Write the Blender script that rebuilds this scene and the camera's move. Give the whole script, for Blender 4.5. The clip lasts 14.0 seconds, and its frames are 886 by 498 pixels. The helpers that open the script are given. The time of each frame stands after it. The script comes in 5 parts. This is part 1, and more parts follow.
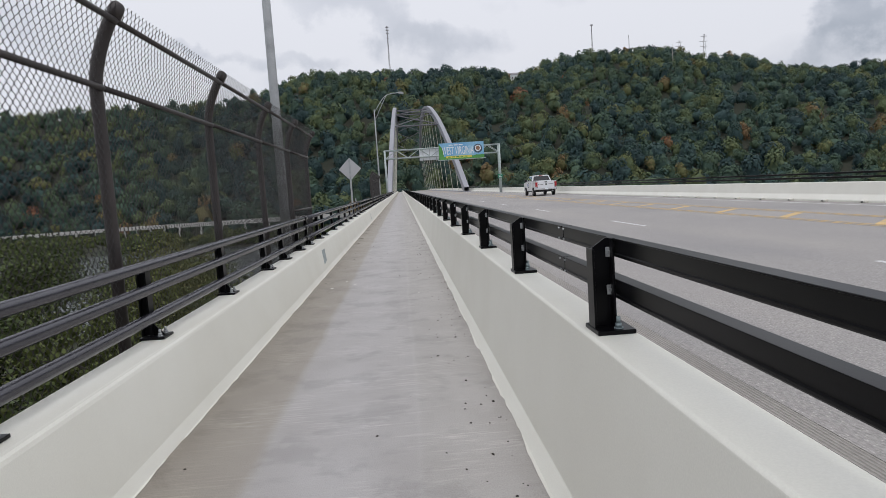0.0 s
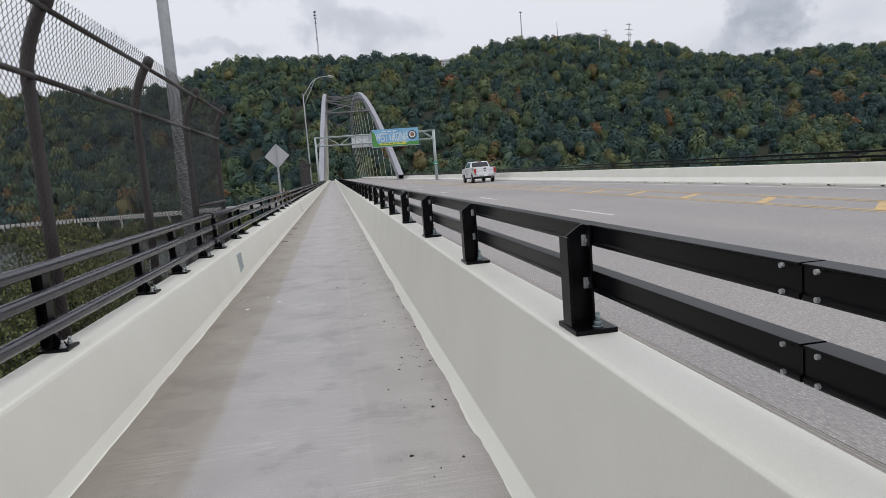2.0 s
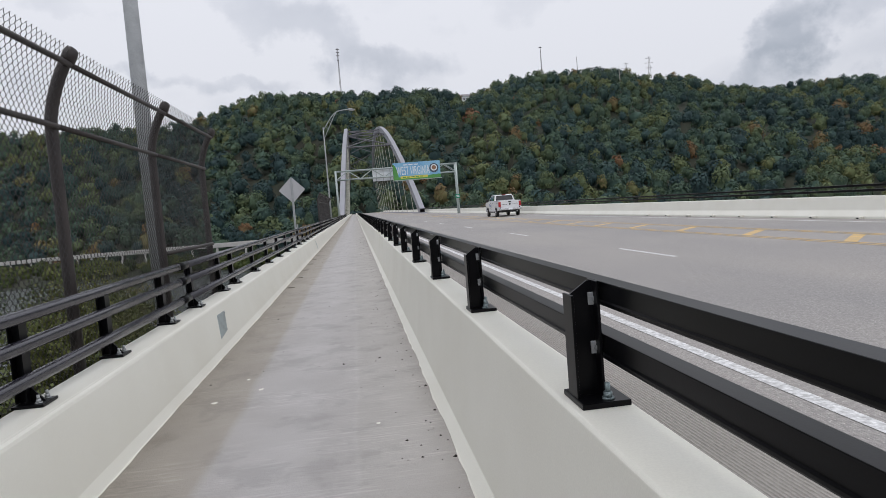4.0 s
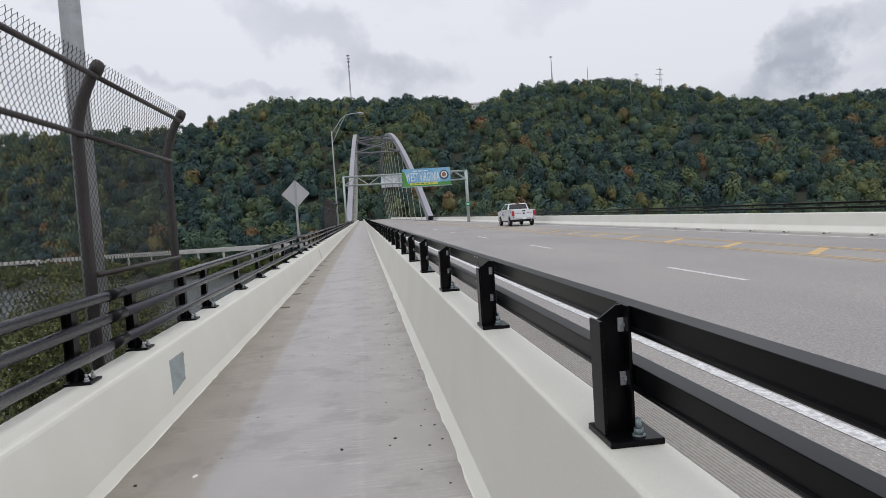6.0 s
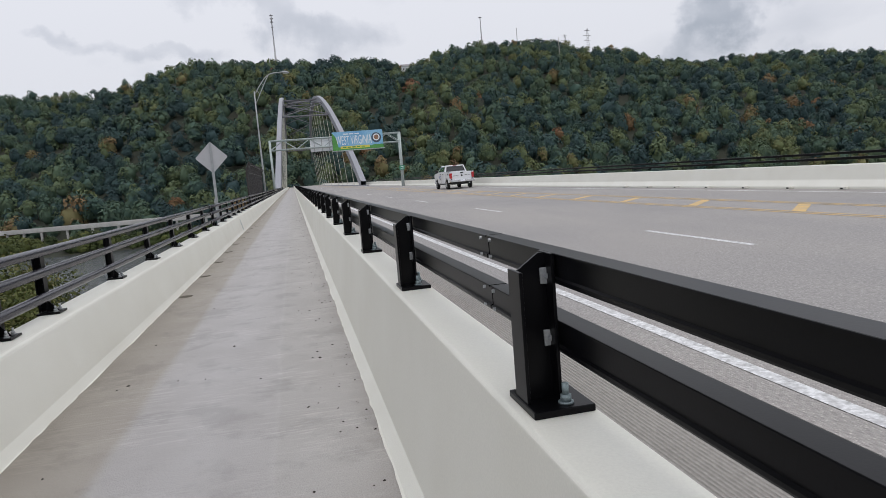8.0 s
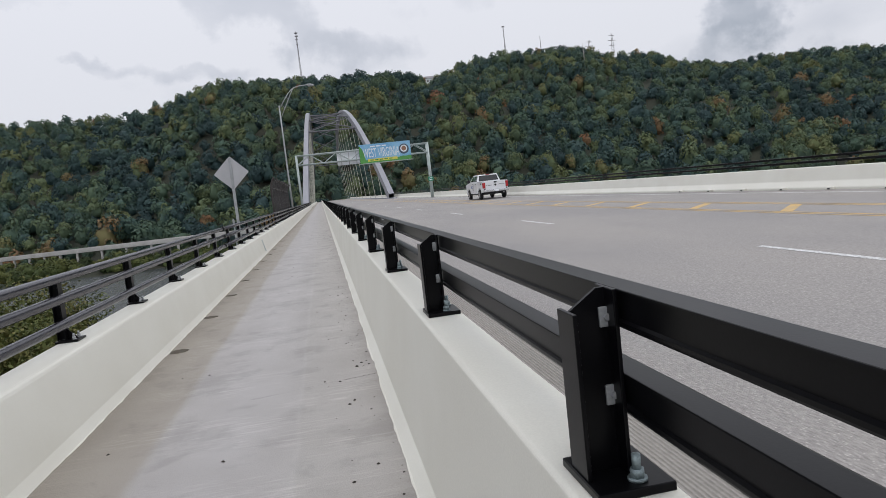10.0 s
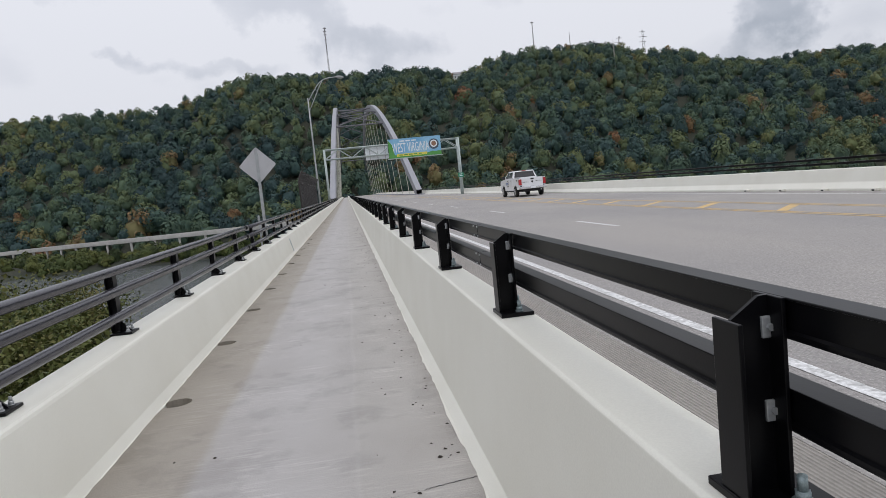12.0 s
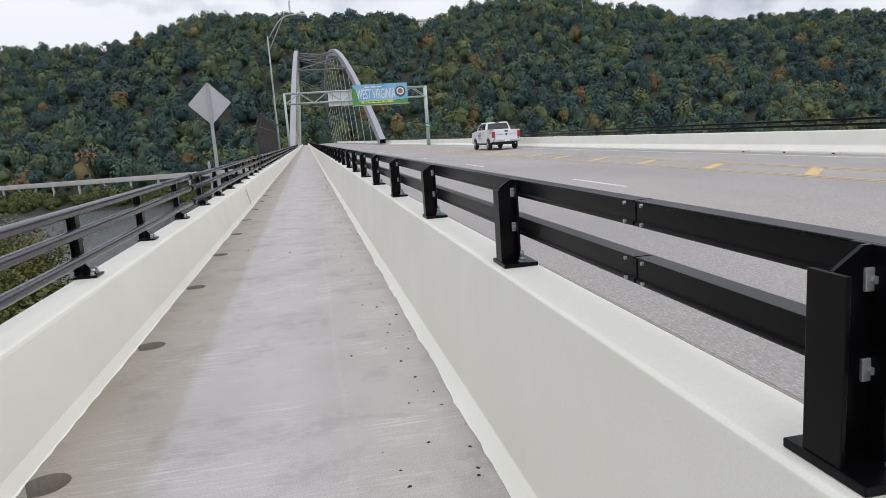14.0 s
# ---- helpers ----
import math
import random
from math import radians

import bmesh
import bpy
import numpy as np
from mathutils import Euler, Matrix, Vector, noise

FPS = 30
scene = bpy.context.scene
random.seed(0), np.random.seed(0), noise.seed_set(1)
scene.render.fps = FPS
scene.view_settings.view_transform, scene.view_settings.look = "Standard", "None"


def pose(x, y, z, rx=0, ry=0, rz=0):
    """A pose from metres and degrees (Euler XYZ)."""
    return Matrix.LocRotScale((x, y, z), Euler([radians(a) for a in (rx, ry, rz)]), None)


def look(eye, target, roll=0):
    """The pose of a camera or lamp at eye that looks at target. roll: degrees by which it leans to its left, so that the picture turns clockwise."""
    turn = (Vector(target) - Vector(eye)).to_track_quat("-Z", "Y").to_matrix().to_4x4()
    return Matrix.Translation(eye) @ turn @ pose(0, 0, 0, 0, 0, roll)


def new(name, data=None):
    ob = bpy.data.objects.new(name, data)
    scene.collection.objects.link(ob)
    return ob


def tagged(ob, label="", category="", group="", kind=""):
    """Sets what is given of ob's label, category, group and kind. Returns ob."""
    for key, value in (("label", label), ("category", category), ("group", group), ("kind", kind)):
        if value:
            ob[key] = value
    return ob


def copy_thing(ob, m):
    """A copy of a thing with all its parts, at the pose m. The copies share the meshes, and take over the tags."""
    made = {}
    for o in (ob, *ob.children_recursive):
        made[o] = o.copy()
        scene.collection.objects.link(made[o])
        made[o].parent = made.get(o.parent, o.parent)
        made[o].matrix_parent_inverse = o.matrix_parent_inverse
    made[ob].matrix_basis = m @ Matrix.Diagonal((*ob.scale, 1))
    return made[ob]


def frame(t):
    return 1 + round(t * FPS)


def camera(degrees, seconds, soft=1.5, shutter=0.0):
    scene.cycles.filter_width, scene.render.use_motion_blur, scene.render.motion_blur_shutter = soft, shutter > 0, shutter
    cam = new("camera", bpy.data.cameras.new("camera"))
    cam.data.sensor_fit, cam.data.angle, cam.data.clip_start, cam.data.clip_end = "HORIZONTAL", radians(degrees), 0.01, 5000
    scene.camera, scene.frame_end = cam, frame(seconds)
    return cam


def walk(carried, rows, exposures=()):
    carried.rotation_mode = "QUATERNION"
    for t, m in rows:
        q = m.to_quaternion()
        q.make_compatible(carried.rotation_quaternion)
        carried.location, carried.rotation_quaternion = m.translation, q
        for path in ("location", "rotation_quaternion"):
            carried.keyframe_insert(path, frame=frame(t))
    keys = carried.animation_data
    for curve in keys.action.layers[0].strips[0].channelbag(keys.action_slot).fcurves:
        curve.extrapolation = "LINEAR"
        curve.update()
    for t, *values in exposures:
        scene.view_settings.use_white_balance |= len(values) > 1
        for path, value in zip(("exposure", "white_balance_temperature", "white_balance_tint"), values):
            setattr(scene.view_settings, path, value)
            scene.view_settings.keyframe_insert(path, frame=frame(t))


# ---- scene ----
cam = camera(67.28, 14.0, 0.65)
PATH = [
    (0.0, pose(0.464, 0.035, 1.554, 84.63, 3.74, -3.60)),
    (0.5, pose(0.472, 0.697, 1.510, 84.10, 5.10, -8.13)),
    (1.0, pose(0.404, 1.324, 1.514, 84.41, 6.63, -8.08)),
    (1.5, pose(0.403, 1.974, 1.497, 86.24, 4.81, -9.82)),
    (2.0, pose(0.415, 2.590, 1.535, 83.18, 4.38, -9.35)),
    (2.5, pose(0.402, 3.138, 1.555, 83.73, 5.41, -7.11)),
    (3.0, pose(0.493, 3.737, 1.569, 85.62, 3.30, -8.07)),
    (5.5, pose(0.612, 6.824, 1.589, 86.33, 7.05, -6.67)),
    (6.0, pose(0.583, 7.354, 1.600, 86.88, 3.61, -6.94)),
    (6.5, pose(0.582, 7.957, 1.551, 87.61, 3.16, -10.41)),
    (7.0, pose(0.565, 8.593, 1.546, 86.13, 4.35, -10.73)),
    (7.5, pose(0.603, 9.194, 1.534, 87.13, 3.45, -12.47)),
    (8.0, pose(0.734, 9.810, 1.513, 83.41, 4.75, -12.73)),
    (8.5, pose(0.828, 10.375, 1.568, 83.93, 5.59, -11.16)),
    (11.0, pose(0.741, 13.497, 1.508, 85.08, 6.57, -10.39)),
    (11.5, pose(0.672, 14.002, 1.545, 85.70, 4.93, -10.32)),
    (12.0, pose(0.578, 14.554, 1.558, 84.48, 5.83, -8.27)),
    (12.5, pose(0.495, 15.067, 1.531, 84.51, 4.64, -10.66)),
    (13.0, pose(0.428, 15.702, 1.518, 82.62, 5.44, -10.67)),
    (13.5, pose(0.404, 16.294, 1.492, 82.47, 4.14, -11.15)),
    (14.0, pose(0.401, 16.886, 1.526, 80.09, 3.90, -11.51)),
]
walk(cam, PATH, [(0.0, 0.10), (12.0, 0.10), (13.0, 0.15), (14.0, 0.36)])

# ---------------------------------------------------------------- world and sun
SUN_EL, SUN_AZ = radians(66), radians(162)
world = bpy.data.worlds.new("world")
scene.world = world
world.use_nodes = True


CLOUDS = [(-3.5, 15.4, -28, 11, 3.0, 0.17),
          (4.2, 12.4, -6, 6, 1.6, 0.12),
          (-14.6, 12.1, -10, 3.0, 1.2, 0.15),
          (-9.1, 10.8, 0, 4.5, 1.0, 0.12),
          (35.8, 11.4, 75, 4.5, 2.6, 0.19),
          (33.9, 8.5, 20, 5, 1.6, 0.16),
          (40.2, 12.7, 8, 8, 2.0, 0.14),
          (16.8, 15.6, 5, 9, 2.4, 0.07),
          (-20.0, 17.0, 0, 5, 1.2, 0.1),
          (41.9, 6.8, -5, 4, 1.0, 0.08)]


def build_world():
    nt = world.node_tree
    nt.nodes.clear()
    N, L = nt.nodes.new, nt.links.new
    out, bg = N("ShaderNodeOutputWorld"), N("ShaderNodeBackground")
    sky = N("ShaderNodeTexSky")
    sky.sky_type, sky.sun_disc = "NISHITA", False
    sky.sun_elevation, sky.sun_rotation = SUN_EL, SUN_AZ
    tc, sep = N("ShaderNodeTexCoord"), N("ShaderNodeSeparateXYZ")
    L(tc.outputs["Generated"], sep.inputs[0])
    zz = N("ShaderNodeMath")
    zz.operation, zz.inputs[1].default_value = "MAXIMUM", 0.0
    L(sep.outputs["Z"], zz.inputs[0])
    za = N("ShaderNodeMath")
    za.operation, za.inputs[1].default_value = "ADD", 0.42
    L(zz.outputs[0], za.inputs[0])
    comb = N("ShaderNodeCombineXYZ")
    for a in ("X", "Y"):
        dv = N("ShaderNodeMath")
        dv.operation = "DIVIDE"
        L(sep.outputs[a], dv.inputs[0])
        L(za.outputs[0], dv.inputs[1])
        L(dv.outputs[0], comb.inputs[a])
    mp = N("ShaderNodeMapping")
    mp.inputs["Location"].default_value = (3.1, 1.7, 0)
    mp.inputs["Scale"].default_value = (0.95, 1.0, 1)
    L(comb.outputs[0], mp.inputs[0])
    n1, n2 = N("ShaderNodeTexNoise"), N("ShaderNodeTexNoise")
    n1.inputs["Scale"].default_value, n1.inputs["Detail"].default_value, n1.inputs["Roughness"].default_value = 2.3, 8, 0.47
    n1.inputs["Distortion"].default_value = 0.15
    n2.inputs["Scale"].default_value, n2.inputs["Detail"].default_value = 0.8, 3
    L(mp.outputs[0], n1.inputs["Vector"])
    L(mp.outputs[0], n2.inputs["Vector"])
    add = N("ShaderNodeMath")
    add.operation = "MULTIPLY_ADD"
    add.inputs[1].default_value = 0.30
    L(n2.outputs["Fac"], add.inputs[0])
    L(n1.outputs["Fac"], add.inputs[2])
    # the larger clouds: azimuth, elevation, tilt, half width, half height, weight (degrees), with torn edges
    az, el, ae = N("ShaderNodeMath"), N("ShaderNodeMath"), N("ShaderNodeCombineXYZ")
    az.operation, el.operation = "ARCTAN2", "ARCSINE"
    L(sep.outputs["X"], az.inputs[0])
    L(sep.outputs["Y"], az.inputs[1])
    L(sep.outputs["Z"], el.inputs[0])
    L(az.outputs[0], ae.inputs["X"])
    L(el.outputs[0], ae.inputs["Y"])
    torn = N("ShaderNodeTexNoise")
    torn.inputs["Scale"].default_value, torn.inputs["Detail"].default_value, torn.inputs["Roughness"].default_value = 9.0, 7, 0.58
    L(ae.outputs[0], torn.inputs["Vector"])
    shift, pull = N("ShaderNodeVectorMath"), N("ShaderNodeVectorMath")
    shift.operation, pull.operation = "SUBTRACT", "MULTIPLY_ADD"
    shift.inputs[1].default_value = (0.5, 0.5, 0.5)
    L(torn.outputs["Color"], shift.inputs[0])
    pull.inputs[1].default_value = (0.30, 0.14, 0)
    L(shift.outputs[0], pull.inputs[0])
    L(ae.outputs[0], pull.inputs[2])
    total = N("ShaderNodeMath")
    total.operation = "MULTIPLY_ADD"
    total.inputs[1].default_value, total.inputs[2].default_value = 0.55, 0.22
    L(add.outputs[0], total.inputs[0])
    last = total.outputs[0]
    for a, e_, tilt, w, h, wt in CLOUDS:
        place, dist, soft_edge, plus = N("ShaderNodeMapping"), N("ShaderNodeVectorMath"), N("ShaderNodeMapRange"), N("ShaderNodeMath")
        place.vector_type = "TEXTURE"
        place.inputs["Location"].default_value = (radians(a), radians(e_), 0)
        place.inputs["Rotation"].default_value = (0, 0, radians(tilt))
        place.inputs["Scale"].default_value = (radians(w), radians(h), 1)
        L(pull.outputs[0], place.inputs[0])
        dist.operation, plus.operation = "LENGTH", "ADD"
        L(place.outputs[0], dist.inputs[0])
        soft_edge.interpolation_type = "SMOOTHSTEP"
        for key, v in (("From Min", 1.25), ("From Max", 0.2), ("To Min", 0.0), ("To Max", wt)):
            soft_edge.inputs[key].default_value = v
        L(dist.outputs["Value"], soft_edge.inputs["Value"])
        L(last, plus.inputs[0])
        L(soft_edge.outputs[0], plus.inputs[1])
        last = plus.outputs[0]
    ramp = N("ShaderNodeValToRGB")
    e = ramp.color_ramp.elements
    e[0].position, e[0].color = 0.60, (0.80, 0.815, 0.88, 1)
    e[1].position, e[1].color = 0.93, (0.42, 0.46, 0.535, 1)
    m = e.new(0.70)
    m.color = (0.65, 0.675, 0.75, 1)
    L(last, ramp.inputs[0])
    # thin haze of the clear sky above the cloud sheet
    sc = N("ShaderNodeVectorMath")
    sc.operation = "SCALE"
    sc.inputs["Scale"].default_value = 0.05
    L(sky.outputs[0], sc.inputs[0])
    mix = N("ShaderNodeMix")
    mix.data_type, mix.blend_type = "RGBA", "MIX"
    mix.inputs["Factor"].default_value = 0.08
    L(ramp.outputs["Color"], mix.inputs["A"])
    L(sc.outputs[0], mix.inputs["B"])
    L(mix.outputs["Result"], bg.inputs["Color"])
    # an overcast sky grows brighter towards the zenith
    zen = N("ShaderNodeMath")
    zen.operation = "MULTIPLY_ADD"
    zen.inputs[1].default_value, zen.inputs[2].default_value = 0.42, 0.86
    L(zz.outputs[0], zen.inputs[0])
    L(zen.outputs[0], bg.inputs["Strength"])
    L(bg.outputs[0], out.inputs[0])


build_world()
sun = new("sun", bpy.data.lights.new("sun", "SUN"))
sun.data.energy, sun.data.angle, sun.data.color = 0.60, radians(30), (1.0, 0.975, 0.95)
sun.matrix_world = look((8, -25, 60), (0, 0, 0))


# ---------------------------------------------------------------- materials
def mat(name, base, rough=0.6, metal=0.0, vary=0.12, scale=3.0, fine=60.0, bump=0.15, tint=None, spec=0.5, stretch=(1, 1, 1), bdist=0.01):
    """Base colour, varied by broad stains and fine grain, with relief."""
    m = bpy.data.materials.new(name)
    m.use_nodes = True
    nt = m.node_tree
    N, L = nt.nodes.new, nt.links.new
    b = nt.nodes["Principled BSDF"]
    b.inputs["Roughness"].default_value, b.inputs["Metallic"].default_value = rough, metal
    b.inputs["Specular IOR Level"].default_value = spec
    tc, mp = N("ShaderNodeTexCoord"), N("ShaderNodeMapping")
    mp.inputs["Scale"].default_value = stretch
    L(tc.outputs["Object"], mp.inputs[0])
    big, small = N("ShaderNodeTexNoise"), N("ShaderNodeTexNoise")
    big.inputs["Scale"].default_value, big.inputs["Detail"].default_value = scale, 5
    small.inputs["Scale"].default_value, small.inputs["Detail"].default_value = fine, 3
    L(mp.outputs[0], big.inputs["Vector"])
    L(mp.outputs[0], small.inputs["Vector"])
    t2 = tint or tuple(c * (1 - 2.2 * vary) for c in base)
    mix = N("ShaderNodeMix")
    mix.data_type = "RGBA"
    mix.inputs["A"].default_value, mix.inputs["B"].default_value = (*base, 1), (*t2, 1)
    rp = N("ShaderNodeMapRange")
    rp.inputs["From Min"].default_value, rp.inputs["From Max"].default_value = 0.35, 0.75
    L(big.outputs["Fac"], rp.inputs["Value"])
    L(rp.outputs[0], mix.inputs["Factor"])
    mul = N("ShaderNodeMix")
    mul.data_type, mul.blend_type = "RGBA", "MULTIPLY"
    mul.inputs["Factor"].default_value = 1.0
    g = N("ShaderNodeMapRange")
    g.inputs["From Min"].default_value, g.inputs["From Max"].default_value = 0.3, 0.7
    g.inputs["To Min"].default_value, g.inputs["To Max"].default_value = 1 - vary, 1 + vary
    L(small.outputs["Fac"], g.inputs["Value"])
    L(mix.outputs["Result"], mul.inputs["A"])
    L(g.outputs[0], mul.inputs["B"])
    L(mul.outputs["Result"], b.inputs["Base Color"])
    if bump:
        bp = N("ShaderNodeBump")
        bp.inputs["Strength"].default_value, bp.inputs["Distance"].default_value = bump, bdist
        L(small.outputs["Fac"], bp.inputs["Height"])
        L(bp.outputs[0], b.inputs["Normal"])
    return m


def concrete_walk():
    m = mat("walk_concrete", (0.418, 0.406, 0.396), 0.75, vary=0.13, scale=1.9, fine=120, bump=0.35, tint=(0.368, 0.354, 0.342), stretch=(1.0, 0.8, 1))
    nt = m.node_tree
    N, L = nt.nodes.new, nt.links.new
    b = nt.nodes["Principled BSDF"]
    src = b.inputs["Base Color"].links[0].from_socket
    tc, sep = N("ShaderNodeTexCoord"), N("ShaderNodeSeparateXYZ")
    L(tc.outputs["Object"], sep.inputs[0])
    # worn lighter track along the middle, its edges wander
    wn = N("ShaderNodeTexNoise")
    wn.inputs["Scale"].default_value, wn.inputs["Detail"].default_value = 0.8, 4
    L(tc.outputs["Object"], wn.inputs["Vector"])
    wob = N("ShaderNodeMath")
    wob.operation, wob.inputs[1].default_value = "MULTIPLY_ADD", 0.10
    L(wn.outputs["Fac"], wob.inputs[0])
    L(sep.outputs["X"], wob.inputs[2])
    ramp = N("ShaderNodeValToRGB")
    e = ramp.color_ramp.elements
    cols = [(0.0, (0.64, 0.59, 0.51)), (0.10, (0.76, 0.71, 0.625)), (0.255, (0.83, 0.785, 0.71)), (0.288, (0.97, 0.955, 0.945)),
            (0.30, (0.98, 0.965, 0.965)), (0.50, (1.03, 1.02, 1.03)), (0.70, (0.985, 0.97, 0.965)), (0.714, (1.04, 1.03, 1.02)), (0.724, (0.98, 0.965, 0.945)),
            (0.93, (1.0, 0.98, 0.95)), (1.0, (0.93, 0.90, 0.86))]
    e[0].position, e[0].color = cols[0][0], (*cols[0][1], 1)
    e[1].position, e[1].color = cols[-1][0], (*cols[-1][1], 1)
    for p, c in cols[1:-1]:
        e.new(p).color = (*c, 1)
    rg = N("ShaderNodeMapRange")
    rg.inputs["From Min"].default_value, rg.inputs["From Max"].default_value = -1.1 + 0.05, 1.1 + 0.05
    L(wob.outputs[0], rg.inputs["Value"])
    L(rg.outputs[0], ramp.inputs[0])
    mu = N("ShaderNodeMix")
    mu.data_type, mu.blend_type = "RGBA", "MULTIPLY"
    mu.inputs["Factor"].default_value = 1
    L(src, mu.inputs["A"])
    L(ramp.outputs["Color"], mu.inputs["B"])
    # broom strokes across the walk and pale scuffs
    mp = N("ShaderNodeMapping")
    mp.inputs["Scale"].default_value = (3.4, 42, 1)
    L(tc.outputs["Object"], mp.inputs[0])
    br = N("ShaderNodeTexNoise")
    br.inputs["Scale"].default_value, br.inputs["Detail"].default_value, br.inputs["Roughness"].default_value = 1.0, 5, 0.6
    br.inputs["Distortion"].default_value = 0.15
    L(mp.outputs[0], br.inputs["Vector"])
    mp2 = N("ShaderNodeMapping")
    mp2.inputs["Scale"].default_value = (1.0, 1.6, 1)
    L(tc.outputs["Object"], mp2.inputs[0])
    pt = N("ShaderNodeTexNoise")
    pt.inputs["Scale"].default_value, pt.inputs["Detail"].default_value, pt.inputs["Roughness"].default_value = 0.9, 6, 0.65
    L(mp2.outputs[0], pt.inputs["Vector"])
    pr = N("ShaderNodeMapRange")
    pr.inputs["From Min"].default_value, pr.inputs["From Max"].default_value = 0.44, 0.60
    L(pt.outputs["Fac"], pr.inputs["Value"])
    bs = N("ShaderNodeMapRange")
    bs.inputs["From Min"].default_value, bs.inputs["From Max"].default_value = 0.50, 0.68
    L(br.outputs["Fac"], bs.inputs["Value"])
    bm_ = N("ShaderNodeMath")
    bm_.operation = "MULTIPLY"
    L(bs.outputs[0], bm_.inputs[0])
    L(pr.outputs[0], bm_.inputs[1])
    br2 = N("ShaderNodeMapRange")
    br2.inputs["From Min"].default_value, br2.inputs["From Max"].default_value = 0.0, 1.0
    br2.inputs["To Min"].default_value, br2.inputs["To Max"].default_value = 0.97, 1.27
    L(bm_.outputs[0], br2.inputs["Value"])
    mu2 = N("ShaderNodeMix")
    mu2.data_type, mu2.blend_type = "RGBA", "MULTIPLY"
    mu2.inputs["Factor"].default_value = 1
    L(mu.outputs["Result"], mu2.inputs["A"])
    L(br2.outputs[0], mu2.inputs["B"])
    # dried damp stains with crisp rims
    st = N("ShaderNodeTexNoise")
    st.inputs["Scale"].default_value, st.inputs["Detail"].default_value, st.inputs["Roughness"].default_value = 1.7, 9, 0.68
    st.inputs["Distortion"].default_value = 0.1
    L(tc.outputs["Object"], st.inputs["Vector"])
    sr = N("ShaderNodeMapRange")
    sr.inputs["From Min"].default_value, sr.inputs["From Max"].default_value = 0.52, 0.60
    sr.inputs["To Min"].default_value, sr.inputs["To Max"].default_value = 1.03, 0.89
    L(st.outputs["Fac"], sr.inputs["Value"])
    mu3 = N("ShaderNodeMix")
    mu3.data_type, mu3.blend_type = "RGBA", "MULTIPLY"
    mu3.inputs["Factor"].default_value = 1
    L(mu2.outputs["Result"], mu3.inputs["A"])
    L(sr.outputs[0], mu3.inputs["B"])
    L(mu3.outputs["Result"], b.inputs["Base Color"])
    bp = N("ShaderNodeBump")
    bp.inputs["Strength"].default_value, bp.inputs["Distance"].default_value = 0.5, 0.006
    L(br.outputs["Fac"], bp.inputs["Height"])
    old = b.inputs["Normal"].links[0].from_node
    L(old.outputs[0], bp.inputs["Normal"])
    L(bp.outputs[0], b.inputs["Normal"])
    return m


def grooved_road():
    m = mat("road_concrete", (0.345, 0.323, 0.304), 0.8, vary=0.22, scale=0.35, fine=60, bump=0.3, tint=(0.272, 0.262, 0.258), stretch=(1, 0.35, 1))
    nt = m.node_tree
    N, L = nt.nodes.new, nt.links.new
    b = nt.nodes["Principled BSDF"]
    tc = N("ShaderNodeTexCoord")
    wv = N("ShaderNodeTexWave")
    wv.bands_direction = "X"
    wv.inputs["Scale"].default_value, wv.inputs["Distortion"].default_value = 13.0, 0.15
    L(tc.outputs["Object"], wv.inputs["Vector"])
    old = b.inputs["Normal"].links[0].from_node
    bp = N("ShaderNodeBump")
    bp.inputs["Strength"].default_value, bp.inputs["Distance"].default_value = 0.55, 0.006
    L(wv.outputs["Fac"], bp.inputs["Height"])
    L(old.outputs[0], bp.inputs["Normal"])
    L(bp.outputs[0], b.inputs["Normal"])
    # exposed stones
    src = b.inputs["Base Color"].links[0].from_socket
    vo = N("ShaderNodeTexVoronoi")
    vo.inputs["Scale"].default_value = 38
    L(tc.outputs["Object"], vo.inputs["Vector"])
    rg = N("ShaderNodeMapRange")
    rg.inputs["From Min"].default_value, rg.inputs["From Max"].default_value = 0.05, 0.30
    rg.inputs["To Min"].default_value, rg.inputs["To Max"].default_value = 1.55, 0.93
    L(vo.outputs["Distance"], rg.inputs["Value"])
    mu = N("ShaderNodeMix")
    mu.data_type, mu.blend_type = "RGBA", "MULTIPLY"
    mu.inputs["Factor"].default_value = 1
    L(src, mu.inputs["A"])
    L(rg.outputs[0], mu.inputs["B"])
    L(mu.outputs["Result"], b.inputs["Base Color"])
    return m


